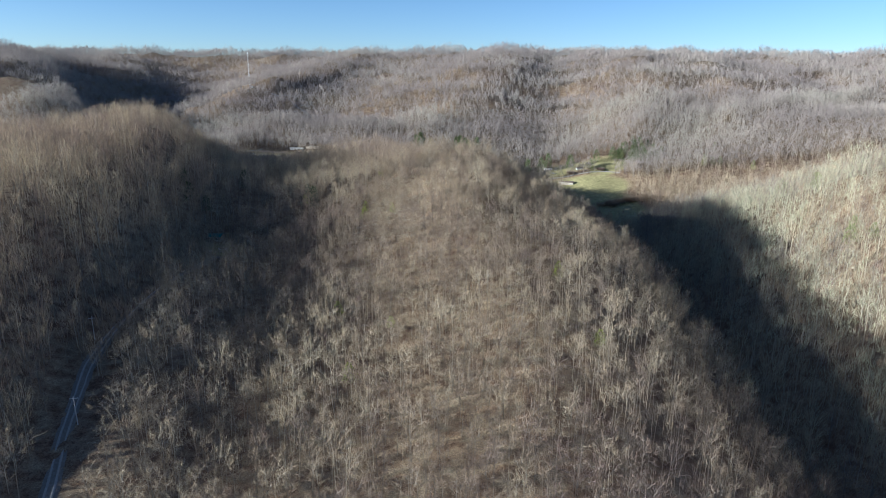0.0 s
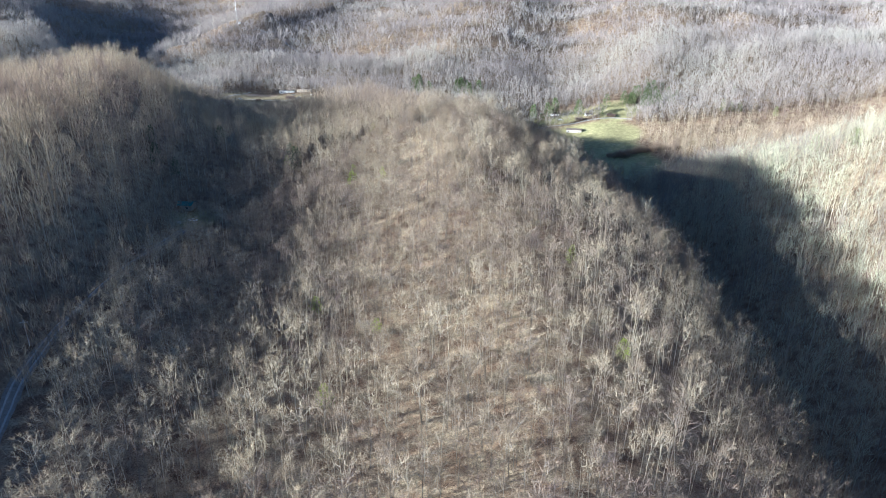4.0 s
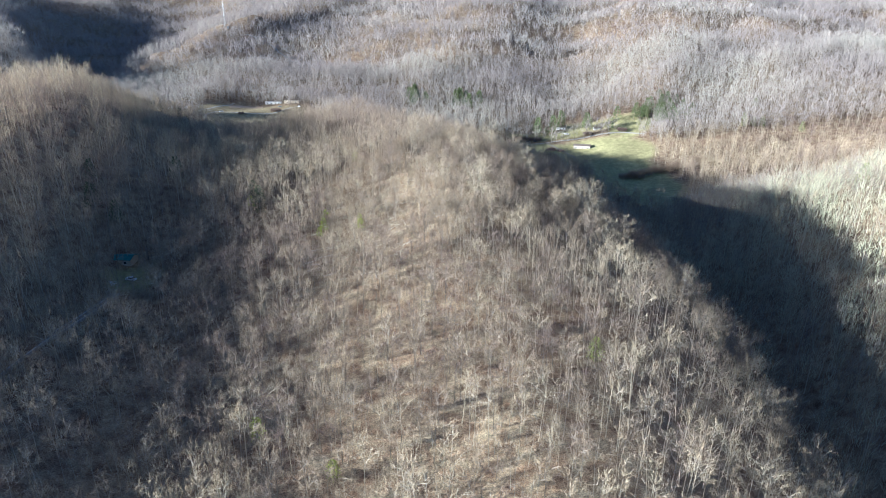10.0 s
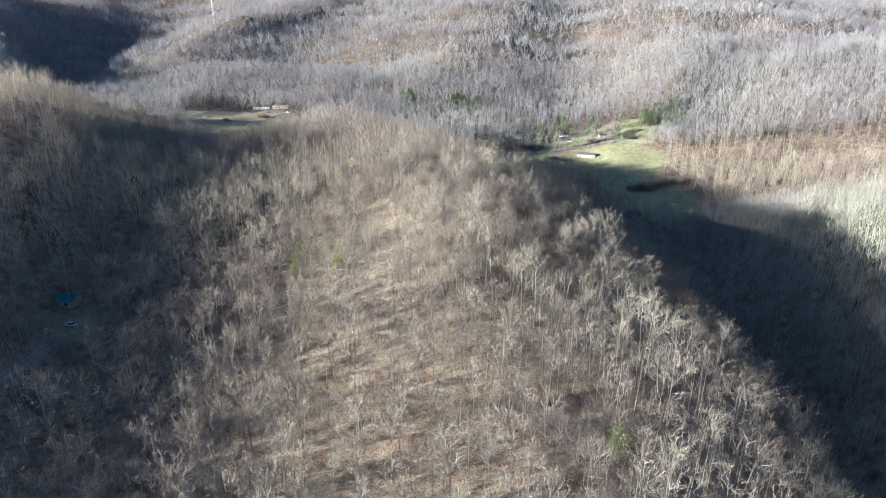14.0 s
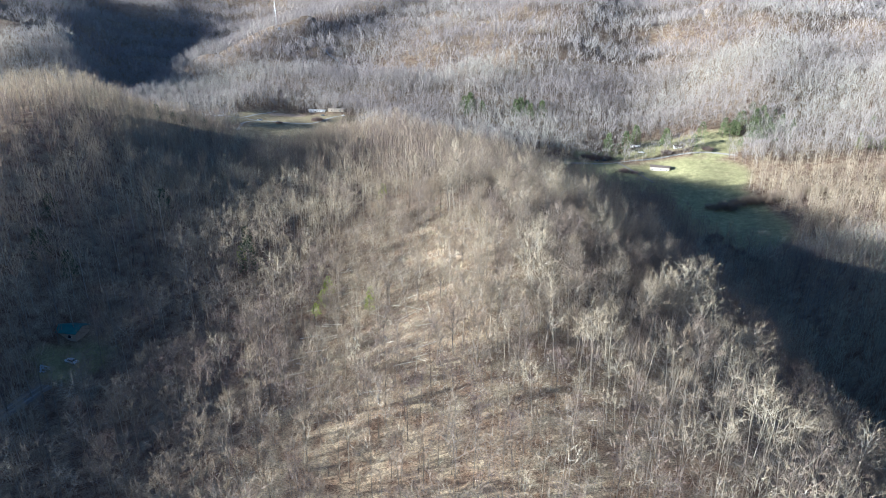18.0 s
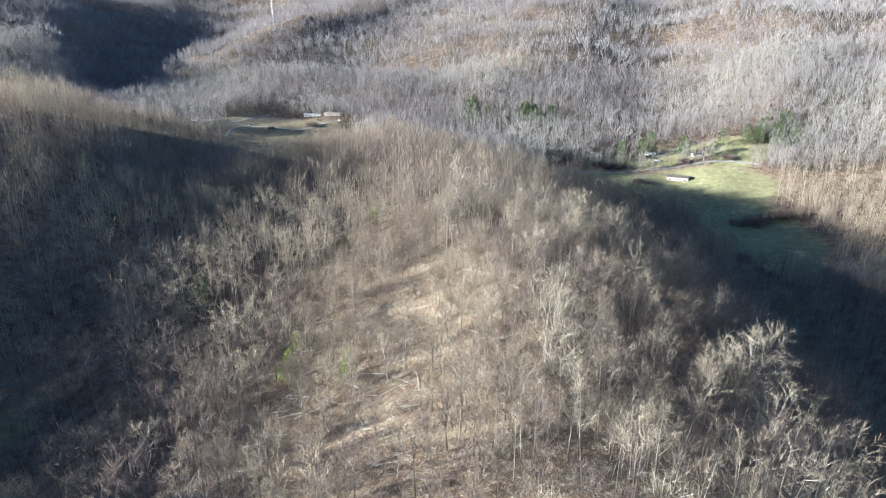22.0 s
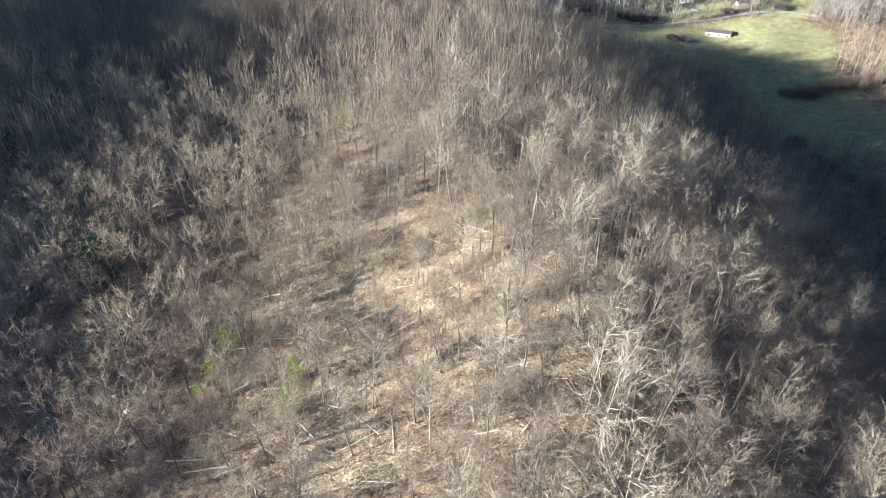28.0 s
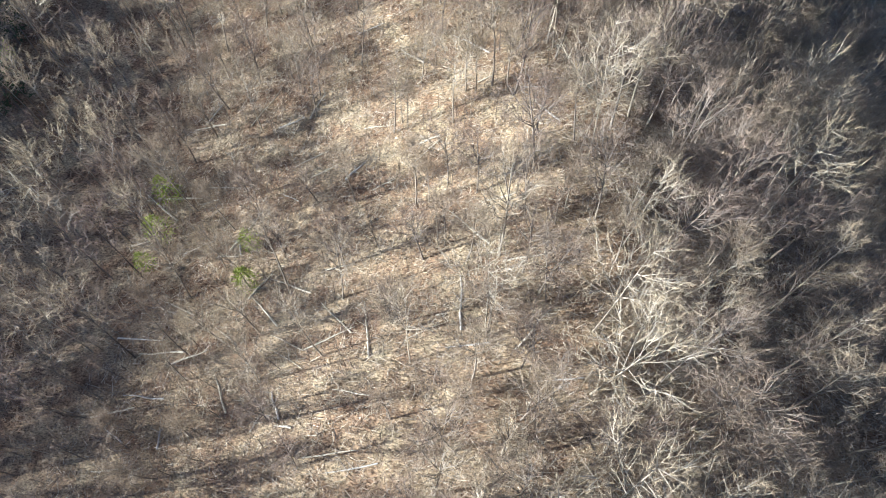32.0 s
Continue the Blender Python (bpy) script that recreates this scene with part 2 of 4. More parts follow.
def height(x, y):
    """Ground height at arrays x, y, with gullies and hummocks."""
    x, y = np.atleast_1d(np.asarray(x, float)), np.atleast_1d(np.asarray(y, float))
    u, v = (x - X0) / CELL, (y - Y0) / CELL
    edge = np.minimum(np.minimum(u, NX - 1 - u), np.minimum(v, NY - 1 - v))
    blend = np.clip(edge / 5.0, 0, 1)
    i, j = np.clip(u.astype(int), 0, NX - 2), np.clip(v.astype(int), 0, NY - 2)
    a, b = np.clip(u - i, 0, 1), np.clip(v - j, 0, 1)
    g = NEAR_LAND
    out = (g[j, i] * (1 - a) + g[j, i + 1] * a) * (1 - b) + (g[j + 1, i] * (1 - a) + g[j + 1, i + 1] * a) * b
    off = blend < 1
    if off.any():
        out[off] = out[off] * blend[off] + far_lie(x[off], y[off]) * (1 - blend[off])
    kx, ky, ph, am = WAVES
    far = np.clip((y - 750) / 500, 0, 1) + np.clip((np.abs(x) - 350) / 500, 0, 1)
    amp = 0.009 + 0.03 * np.clip(far, 0, 1)
    wob = np.zeros(len(x))
    for a, b, c, s in zip(kx, ky, ph, am):
        wob += np.sin(a * x + b * y + c) * s
    return out + wob * amp * 2.2


def build_mesh(name, verts, faces, mats, tints=None, slot=None, smooth=False):
    """A mesh from arrays of corners and triangles or quads."""
    me = bpy.data.meshes.new(name)
    verts, faces = np.asarray(verts, np.float32), np.asarray(faces, np.int32)
    k = faces.shape[1]
    me.vertices.add(len(verts))
    me.vertices.foreach_set("co", verts.ravel())
    me.loops.add(faces.size)
    me.loops.foreach_set("vertex_index", faces.ravel())
    me.polygons.add(len(faces))
    me.polygons.foreach_set("loop_start", np.arange(0, faces.size, k, dtype=np.int32))
    me.polygons.foreach_set("loop_total", np.full(len(faces), k, np.int32))
    for m in mats:
        me.materials.append(m)
    if slot is not None:
        me.polygons.foreach_set("material_index", np.asarray(slot, np.int32))
    if smooth:
        me.polygons.foreach_set("use_smooth", np.ones(len(faces), bool))
    if tints is not None:
        at = me.attributes.new("tint", "FLOAT", "POINT")
        at.data.foreach_set("value", np.asarray(tints, np.float32))
    me.update()
    me.validate()
    return me


def spread(lo, hi, centre, fine, coarse, reach):
    """Grid lines that lie fine round the centre and wider apart away from it."""
    vals, p = [centre], centre
    while p < hi:
        p += fine + (coarse - fine) * min(1.0, max(0.0, (p - centre - reach) / 900.0))
        vals.append(p)
    p = centre
    while p > lo:
        p -= fine + (coarse - fine) * min(1.0, max(0.0, (centre - p - reach) / 900.0))
        vals.append(p)
    return np.array(sorted(vals))


def field_mask(x, y):
    """1 in the mown fields, 0 in the woods."""
    e = lambda cx, cy, rx, ry, rot: ((((x - cx) * math.cos(rot) + (y - cy) * math.sin(rot)) / rx) ** 2 + ((-(x - cx) * math.sin(rot) + (y - cy) * math.cos(rot)) / ry) ** 2)
    d = np.minimum.reduce([e(152, 735, 56, 44, 0.0), e(166, 655, 38, 76, 0.1), e(75, 766, 50, 13, -0.05), e(88, 736, 60, 36, 0.0), e(196, 794, 26, 20, 0.5), e(158, 806, 46, 11, 0.08), e(105, 797, 46, 11, 0.0), e(-245, 812, 52, 48, 0.0), e(-300, 795, 70, 30, 0.0), e(-152, 700, 28, 36, 0.2), e(-215, 800, 75, 40, 0.05), e(-200, 735, 62, 58, 0.2), e(-176, 688, 42, 44, 0.2), e(-172, 655, 24, 40, 0.3), e(-132, 338, 9, 12, 0.0)])
    return np.clip((1.15 - d) / 0.3, 0, 1)


def grass_mask(x, y):
    """Where grass covers the ground."""
    return field_mask(x, y) * np.where(x < -140, 0.35, 1.0)


gx, gy = spread(-2800, 2800, 0.0, 5.0, 55.0, 330), spread(-700, 3000, 330.0, 5.0, 55.0, 380)
GX, GY = np.meshgrid(gx, gy)
GZ = height(GX.ravel(), GY.ravel())
ids = np.arange(GX.size).reshape(GX.shape)
quads = np.stack([ids[:-1, :-1], ids[:-1, 1:], ids[1:, 1:], ids[1:, :-1]], -1).reshape(-1, 4)


def ground_material():
    m, nodes, links, b = material("leaf_litter", 0.95, 0.0, 0.05)
    big = noise_tex(nodes, links, 0.02, 5, 0.6)
    mid = noise_tex(nodes, links, 0.22, 5, 0.65)
    fine = noise_tex(nodes, links, 2.2, 4, 0.7, stretch=(1.0, 2.2, 1.0))
    r1 = ramp(nodes, [(0.28, (0.115, 0.074, 0.052)), (0.43, (0.215, 0.15, 0.104)), (0.58, (0.31, 0.245, 0.17)), (0.74, (0.43, 0.365, 0.26))])
    links.new(mid.outputs[0], r1.inputs[0])
    r2 = ramp(nodes, [(0.36, (0.34, 0.32, 0.31)), (0.5, (1, 1, 1)), (0.62, (1.55, 1.5, 1.4))])
    links.new(fine.outputs[0], r2.inputs[0])
    r3 = ramp(nodes, [(0.35, (0.88, 0.84, 0.8)), (0.7, (1.12, 1.1, 1.0))])
    links.new(big.outputs[0], r3.inputs[0])
    litter = mix(nodes, links, mix(nodes, links, r1.outputs[0], r2.outputs[0], 1.0, "MULTIPLY"), r3.outputs[0], 1.0, "MULTIPLY")
    g1 = ramp(nodes, [(0.3, (0.165, 0.16, 0.083)), (0.55, (0.25, 0.236, 0.126)), (0.75, (0.35, 0.315, 0.185))])
    links.new(mid.outputs[0], g1.inputs[0])
    grass = mix(nodes, links, mix(nodes, links, g1.outputs[0], r2.outputs[0], 0.6, "MULTIPLY"), r3.outputs[0], 1.0, "MULTIPLY")
    a = nodes.new("ShaderNodeAttribute")
    a.attribute_name = "tint"
    # the litter tone multiplied down, used where the dry attribute is low
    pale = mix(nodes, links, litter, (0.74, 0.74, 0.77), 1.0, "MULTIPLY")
    # dry: weight of the full litter tone, 1 on the ridge
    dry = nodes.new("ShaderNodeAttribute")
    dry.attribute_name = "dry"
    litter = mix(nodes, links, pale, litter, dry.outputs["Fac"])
    links.new(mix(nodes, links, litter, grass, a.outputs["Fac"]), b.inputs["Base Color"])
    bp = nodes.new("ShaderNodeBump")
    bp.inputs["Strength"].default_value, bp.inputs["Distance"].default_value = 0.6, 0.3
    links.new(fine.outputs[0], bp.inputs["Height"])
    links.new(bp.outputs[0], b.inputs["Normal"])
    return m


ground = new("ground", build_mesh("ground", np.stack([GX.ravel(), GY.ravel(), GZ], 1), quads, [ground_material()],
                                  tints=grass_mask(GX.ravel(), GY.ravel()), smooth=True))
# full litter tone on the ridge and west clearings, darker and slightly bluer elsewhere
at = ground.data.attributes.new("dry", "FLOAT", "POINT")
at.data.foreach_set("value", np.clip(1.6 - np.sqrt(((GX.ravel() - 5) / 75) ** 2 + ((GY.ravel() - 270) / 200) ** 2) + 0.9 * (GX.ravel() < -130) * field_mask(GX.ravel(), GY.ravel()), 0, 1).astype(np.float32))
tagged(ground, "hilly ground under brown leaf litter with mown valley fields", "ground", kind="structure")

# ---- bare trees ----
def tube(path, radii, sides):
    """Corners and triangles of a tapered round bar along a path."""
    path = np.asarray(path, float)
    n = len(path)
    v, f = [], []
    for i, p in enumerate(path):
        d = path[min(i + 1, n - 1)] - path[max(i - 1, 0)]
        d = d / (np.linalg.norm(d) + 1e-9)
        u = np.cross(d, (0.31, 0.95, 0.08))
        u /= np.linalg.norm(u) + 1e-9
        w = np.cross(d, u)
        for s in range(sides):
            a = 2 * math.pi * s / sides
            v.append(p + radii[i] * (math.cos(a) * u + math.sin(a) * w))
    for i in range(n - 1):
        for s in range(sides):
            a, b = i * sides + s, i * sides + (s + 1) % sides
            f += [(a, b, b + sides), (a, b + sides, a + sides)]
    return v, f


def sliver(p, d, length, width, rng):
    """A twig: one long narrow triangle."""
    d = d / np.linalg.norm(d)
    u = np.cross(d, rng.normal(size=3))
    u /= np.linalg.norm(u) + 1e-9
    return [p - u * width / 2, p + u * width / 2, p + d * length]


def bare_tree(seed, tall, crown, limbs, boughs, twigs, width, start=0.4, trunk_w=0.3, solid=False, reach=1.0):
    """A leafless tree: trunk, limbs that fan out to a rounded crown, boughs, and fine twigs that thicken towards the crown's outside.
    Returns wood corners, wood triangles, twig corners, twig triangles. Solid trees have round trunk and limbs, the others crossed blades."""
    rng = np.random.RandomState(seed)
    v, f, tv, tf = [], [], [], []

    def blade(V, F, p, d, length, w):
        k = len(V)
        V.extend(sliver(p, d, length, w, rng))
        F.append((k, k + 1, k + 2))

    def round_bar(path, radii, sides):
        a, b = tube(path, radii, sides)
        k = len(v)
        v.extend(a)
        f.extend([(i + k, j + k, m + k) for i, j, m in b])

    lean = np.array([rng.normal(0, 0.05), rng.normal(0, 0.05), 1.0])
    bend = rng.normal(0, 0.25, 2)
    on_trunk = lambda s: lean * tall * s + np.array([bend[0], bend[1], 0]) * math.sin(s * 5.0)
    if solid:
        round_bar([on_trunk(q) - np.array([0, 0, 0.4 * (q == 0)]) for q in (0, 0.2, 0.45, 0.7, 0.9)], [trunk_w * q for q in (0.58, 0.46, 0.36, 0.22, 0.05)], 5)
    else:
        for a in (0.4, 1.97):
            u = np.array([math.cos(a), math.sin(a), 0]) * trunk_w * 0.5
            k = len(v)
            v += [-u, u, on_trunk(0.6) - u * 0.6, on_trunk(0.6) + u * 0.6, on_trunk(0.95)]
            f.extend([(k, k + 1, k + 3), (k, k + 3, k + 2), (k + 2, k + 3, k + 4)])
    centre = on_trunk(0.5 * (1 + start))
    rz = tall * (1 - start) * 0.5
    arms = []
    for k in range(limbs):
        az = k * 2.4 + rng.uniform(-0.6, 0.6)
        hh = rng.uniform(-0.25, 1.0)
        rr = math.sqrt(max(0.05, 1 - hh * hh)) * rng.uniform(0.65, 0.95)
        tip = centre + np.array([math.cos(az) * rr * crown / 2, math.sin(az) * rr * crown / 2, hh * rz * 0.85])
        s = np.clip(tip[2] / tall - rng.uniform(0.16, 0.34), start * 0.75, 0.85)
        p = on_trunk(s)
        d = tip - p
        if solid:
            mid = p + d * 0.5 + np.array([math.cos(az), math.sin(az), -0.5]) * 0.07 * np.linalg.norm(d)
            r = trunk_w * (0.26 - 0.14 * (s - start))
            round_bar([p, mid, tip], [r, r * 0.55, 0.015], 3)
        else:
            blade(v, f, p, d, np.linalg.norm(d), trunk_w * 0.32)
        arms.append((p, d))
    arms.append((on_trunk(0.68), lean * tall * 0.28))
    sprays = []
    for k in range(boughs):
        p, d = arms[k % len(arms)]
        q = rng.uniform(0.35, 1.0)
        at = p + d * q
        out = (at - centre) / np.array([crown / 2, crown / 2, rz])
        dd = d / np.linalg.norm(d) * 0.5 + out * 0.6 + rng.normal(0, 0.5, 3) + np.array([0, 0, 0.12])
        dd /= np.linalg.norm(dd)
        bl = rng.uniform(0.16, 0.34) * crown
        blade(v, f, at, dd, bl, width * 1.7)
        sprays.append((at, dd, bl))
    for k in range(twigs):
        p, d, ln = sprays[k % len(sprays)]
        dd = d + rng.normal(0, 0.72, 3) + np.array([0, 0, 0.08])
        blade(tv, tf, p + d * ln * math.sqrt(rng.uniform(0.05, 1.0)), dd, rng.uniform(0.6, 1.7) * reach, width * rng.uniform(0.65, 1.25))
    return np.array(v), np.array(f), np.array(tv), np.array(tf)


def far_tree(seed, tall, crown, twigs, width, shoot=3.1):
    """A leafless tree seen from far off: a thin trunk and a narrow fan of ascending sprays."""
    rng = np.random.RandomState(seed)
    v, f = [], []
    for a in (0.4, 1.97):
        u = np.array([math.cos(a), math.sin(a), 0]) * 0.16
        k = len(v)
        v += [-u, u, np.array([rng.normal(0, 0.5), rng.normal(0, 0.5), tall * 0.95])]
        f.append((k, k + 1, k + 2))
    nw = len(v)
    for i in range(twigs):
        az, s = rng.uniform(0, 6.283), rng.uniform(0.24, 0.88)
        rad = crown * 0.5 * math.sqrt(rng.uniform(0.02, 1)) * (1.1 - 0.8 * abs(s - 0.6) / 0.36)
        p = np.array([math.cos(az) * rad, math.sin(az) * rad, tall * s])
        d = np.array([math.cos(az) * 0.35, math.sin(az) * 0.35, 1.0]) + rng.normal(0, 0.28, 3)
        k = len(v)
        v.extend(sliver(p, d, shoot * rng.uniform(0.65, 1.35), width * rng.uniform(0.6, 1.3), rng))
        f.append((k, k + 1, k + 2))
    return np.array(v), np.array(f), nw


def scatter(seed, n, x0, x1, y0, y1, gap):
    """Even but irregular places: a jittered grid over a stretch of the plan."""
    r = np.random.RandomState(seed)
    nx, ny = int((x1 - x0) / gap), int((y1 - y0) / gap)
    X, Y = np.meshgrid(np.arange(nx), np.arange(ny))
    X = x0 + (X.ravel() + r.uniform(-0.05, 1.05, nx * ny)) * gap
    Y = y0 + (Y.ravel() + r.uniform(-0.05, 1.05, nx * ny)) * gap
    return X, Y


def plant(name, kinds, X, Y, seed, mats, sizes=(0.68, 1.22), label="", tint_base=0.5, tint_wave=0.25, tint_vary=0.27):
    """One joined wood of many trees from a few kinds; each tree has its own turn, size and tint."""
    r = np.random.RandomState(seed)
    Z = height(X, Y)
    pick = r.randint(0, len(kinds), len(X))
    kx, ky, ph, am = WAVES
    wv = np.sin(X * 0.021 + 1.3 * np.sin(Y * 0.017)) * np.cos(Y * 0.023 + 0.8 * np.sin(X * 0.013))
    tint = np.clip(tint_base + tint_wave * wv + r.normal(0, tint_vary, len(X)), 0, 1)
    V, F, T, S, off = [], [], [], [], 0
    for k, (v, f, slot) in enumerate(kinds):
        sel = np.where(pick == k)[0]
        if not len(sel):
            continue
        a, s = r.uniform(0, 6.283, len(sel)), r.uniform(sizes[0], sizes[1], len(sel))
        sx = s * r.uniform(0.85, 1.15, len(sel))
        c, n = np.cos(a)[:, None], np.sin(a)[:, None]
        px = (v[None, :, 0] * c - v[None, :, 1] * n) * sx[:, None] + X[sel, None]
        py = (v[None, :, 0] * n + v[None, :, 1] * c) * sx[:, None] + Y[sel, None]
        pz = v[None, :, 2] * s[:, None] + Z[sel, None] - 0.1
        V.append(np.stack([px, py, pz], -1).reshape(-1, 3))
        F.append((f[None] + (np.arange(len(sel)) * len(v))[:, None, None] + off).reshape(-1, 3))
        T.append(np.repeat(tint[sel], len(v)))
        S.append(np.tile(slot, len(sel)))
        off += len(sel) * len(v)
    ob = new(name, build_mesh(name, np.concatenate(V), np.concatenate(F), mats, np.concatenate(T), np.concatenate(S)))
    return tagged(ob, label, "woods", kind="stuff")


def joined(tree):
    v, f, tv, tf = tree
    return np.concatenate([v, tv]), np.concatenate([f, tf + len(v)]), np.concatenate([np.zeros(len(f), int), np.ones(len(tf), int)])


SPECS = [(19, 8.0, 0.42), (21, 9.0, 0.48), (17, 7.0, 0.40), (22, 11.0, 0.44), (15, 6.5, 0.36), (21, 7.0, 0.52), (18, 9.5, 0.40), (17, 5.5, 0.48)]
single_kinds = [bare_tree(100 + i, h, c, 13, 150, 1150, 0.046, s, 0.24 + 0.05 * (i % 3), True) for i, (h, c, s) in enumerate(SPECS)]
near_kinds = [joined(bare_tree(150 + i, h, c, 9, 46, 330, 0.060, s, 0.22, False, 1.25)) for i, (h, c, s) in enumerate(SPECS)]
mid_kinds = []
for i, (h, c, st) in enumerate(SPECS):
    v, f, nw = far_tree(200 + i, h, c * 0.95, 74, 0.125, 3.3)
    mid_kinds.append((v, f, np.where(f[:, 0] < nw, 0, 1)))
sapling_kinds = [joined(bare_tree(260 + i, 6.0 + i, 2.6 + 0.4 * i, 4, 12, 44, 0.036, 0.35, 0.11)) for i in range(4)]
back_kinds, far_kinds = [], []
for i in range(6):
    v, f, nw = far_tree(230 + i, 17 + i % 4 * 1.5, 6.0 + i % 3, 38, 0.21, 4.6)
    back_kinds.append((v, f, np.where(f[:, 0] < nw, 0, 1)))
    v, f, nw = far_tree(300 + i, 17 + i % 3 * 1.5, 8.0 + i % 2, 18, 0.5, 5.8)
    far_kinds.append((v, f, np.where(f[:, 0] < nw, 0, 1)))

ROAD = [(-88, 40), (-98, 110), (-105, 134), (-114, 153), (-121, 171), (-129, 195), (-135, 224), (-137, 270), (-132, 325)]


def off_road(X, Y):
    """True off the dirt road in the side valley."""
    d = X - np.interp(Y, [p[1] for p in ROAD], [p[0] for p in ROAD])
    return (d < -np.where(Y < 185, 5, 2)) | (d > np.where(Y < 185, 13, 2)) | (Y > 230)


def off_field(X, Y):
    return field_mask(X, Y) < 0.3


def keep(X, Y, *tests):
    ok = np.ones(len(X), bool)
    for t in tests:
        ok &= t(X, Y)
    return X[ok], Y[ok]


def near_zone(X, Y):
    return (X > -122) & (X < 108) & (Y > 104) & (Y < 450)


def crest_zone(X, Y):
    return (X > -52) & (X < 58) & (Y > 312) & (Y < 408)


def open_crest(X, Y):
    """The thinly wooded strip on top of the ridge."""
    return ((X + 28) / 25.0) ** 2 + ((Y - 350) / 42.0) ** 2 < 1.0


BARK = [M_BARK, M_TWIG]
rs = np.random.RandomState(5)
X, Y = scatter(11, 0, -130, 120, 100, 455, 5.1)
X, Y = keep(X, Y, off_field, off_road, near_zone)
crest = crest_zone(X, Y)
CX, CY = X[crest], Y[crest]
X, Y = X[~crest], Y[~crest]
plant("near_woods", near_kinds, X, Y, 21, BARK, sizes=(0.62, 1.1), tint_base=0.62, label="leafless grey-brown hardwood trees on the nearer ridges")
X, Y = scatter(12, 0, -560, 620, 100, 745, 10.0)
X, Y = keep(X, Y, off_field, off_road, lambda x, y: ~near_zone(x, y), lambda x, y: np.abs(x) < 150 + 0.58 * y)
X3, Y3 = keep(*scatter(16, 0, -300, -118, 110, 640, 6.6), off_field, off_road, lambda x, y: ~near_zone(x, y))
X4, Y4 = keep(*scatter(17, 0, -170, 70, 452, 700, 7.5), off_field)
X5, Y5 = keep(*scatter(18, 0, 40, 330, 560, 720, 7.5), off_field)
X, Y = np.concatenate([X, X3, X4, X5]), np.concatenate([Y, Y3, Y4, Y5])
plant("middle_woods", mid_kinds, X, Y, 22, [M_BARK, M_TWIG], tint_base=0.5, label="leafless grey-brown hardwood forest round the valley fields")
X2, Y2 = scatter(15, 0, 150, 340, 180, 560, 6.4)
X6, Y6 = scatter(26, 0, 112, 200, 120, 560, 7.0)
plant("hillside_woods", mid_kinds, np.concatenate([X2, X6]), np.concatenate([Y2, Y6]), 35, [M_BARK, M_MIDTWIG], tint_base=0.6, label="leafless olive-brown forest on the sunlit facing hillside")
X, Y = keep(*scatter(28, 0, -600, 640, 740, 1000, 5.1), off_field)
# these trees wear the twig colour with haze painted in
plant("back_woods", back_kinds, X, Y, 29, [M_BARK, M_HAZEDTWIG], tint_base=0.4, tint_vary=0.1, label="leafless forest behind the valley farms")
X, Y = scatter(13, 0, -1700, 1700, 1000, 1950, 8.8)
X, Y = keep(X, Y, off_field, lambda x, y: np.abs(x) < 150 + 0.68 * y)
# low tint_base leans further to the cool, painted-haze end of the ramp
plant("far_woods", far_kinds, X, Y, 23, [M_BARK, M_HAZEDTWIG], label="far leafless forest over the hills to the skyline", tint_base=0.25, tint_vary=0.14)
brush_kinds = [joined(bare_tree(280 + i, 2.6 + 0.7 * i, 2.6 + 0.5 * i, 4, 12, 64, 0.026, 0.15, 0.05)) for i in range(4)]
X, Y = scatter(19, 0, -52, 58, 308, 412, 2.5)
plant("brush", brush_kinds, X, Y, 25, [M_BARK, M_BRUSH], label="fine reddish-brown brush under the crest trees", tint_base=0.5)
X, Y = scatter(14, 0, -75, 75, 120, 440, 5.2)
X, Y = keep(X, Y, lambda x, y: rs.uniform(size=len(x)) < np.where(open_crest(x, y), 0.9, 0.8))
plant("saplings", sapling_kinds, X, Y, 24, BARK, label="thin bare saplings under the taller trees")

# the trees on the crest, one by one
templates = []
for i, (v, f, tv, tf) in enumerate(single_kinds):
    tint = (0.35, 0.65, 0.25, 0.85, 0.45, 0.7, 0.4, 0.55)[i]
    tree = new("bare_tree")
    for nm, vv, ff, mt in (("trunk", v, f, M_BARK), ("crown", tv, tf, M_TWIG)):
        ob = new(nm, build_mesh(nm, vv, ff, [mt], np.full(len(vv), tint)))
        ob.parent = tree
    lab = "tall leafless pale-barked tree on the ridge crest" if tint > 0.6 else "leafless grey-brown tree on the ridge crest"
    templates.append(tagged(tree, lab, "tree", "trees on the ridge crest"))
ok = ~(open_crest(CX, CY) & (rs.uniform(size=len(CX)) < 0.5))
CX, CY = CX[ok], CY[ok]
CZ = height(CX, CY)
used = set()
for x, y, z in zip(CX, CY, CZ):
    k = rs.randint(len(templates))
    s = rs.uniform(0.72, 1.12)
    if open_crest(x, y) or x < -36:
        s *= 0.76
    m = pose(x, y, z - 0.05, rs.normal(0, 2.5), rs.normal(0, 2.5), rs.uniform(0, 360)) @ Matrix.Diagonal((s, s, s, 1))
    if k in used:
        copy_thing(templates[k], m).matrix_basis = m
    else:
        templates[k].matrix_basis = m
        used.add(k)


# ---- helpers for built things ----
def part(name, bm, mat, parent, label=""):
    me = bpy.data.meshes.new(name)
    bm.to_mesh(me)
    bm.free()
    me.materials.append(mat)
    ob = new(name, me)
    ob.parent = parent
    if label:
        ob["label"] = label
    return ob


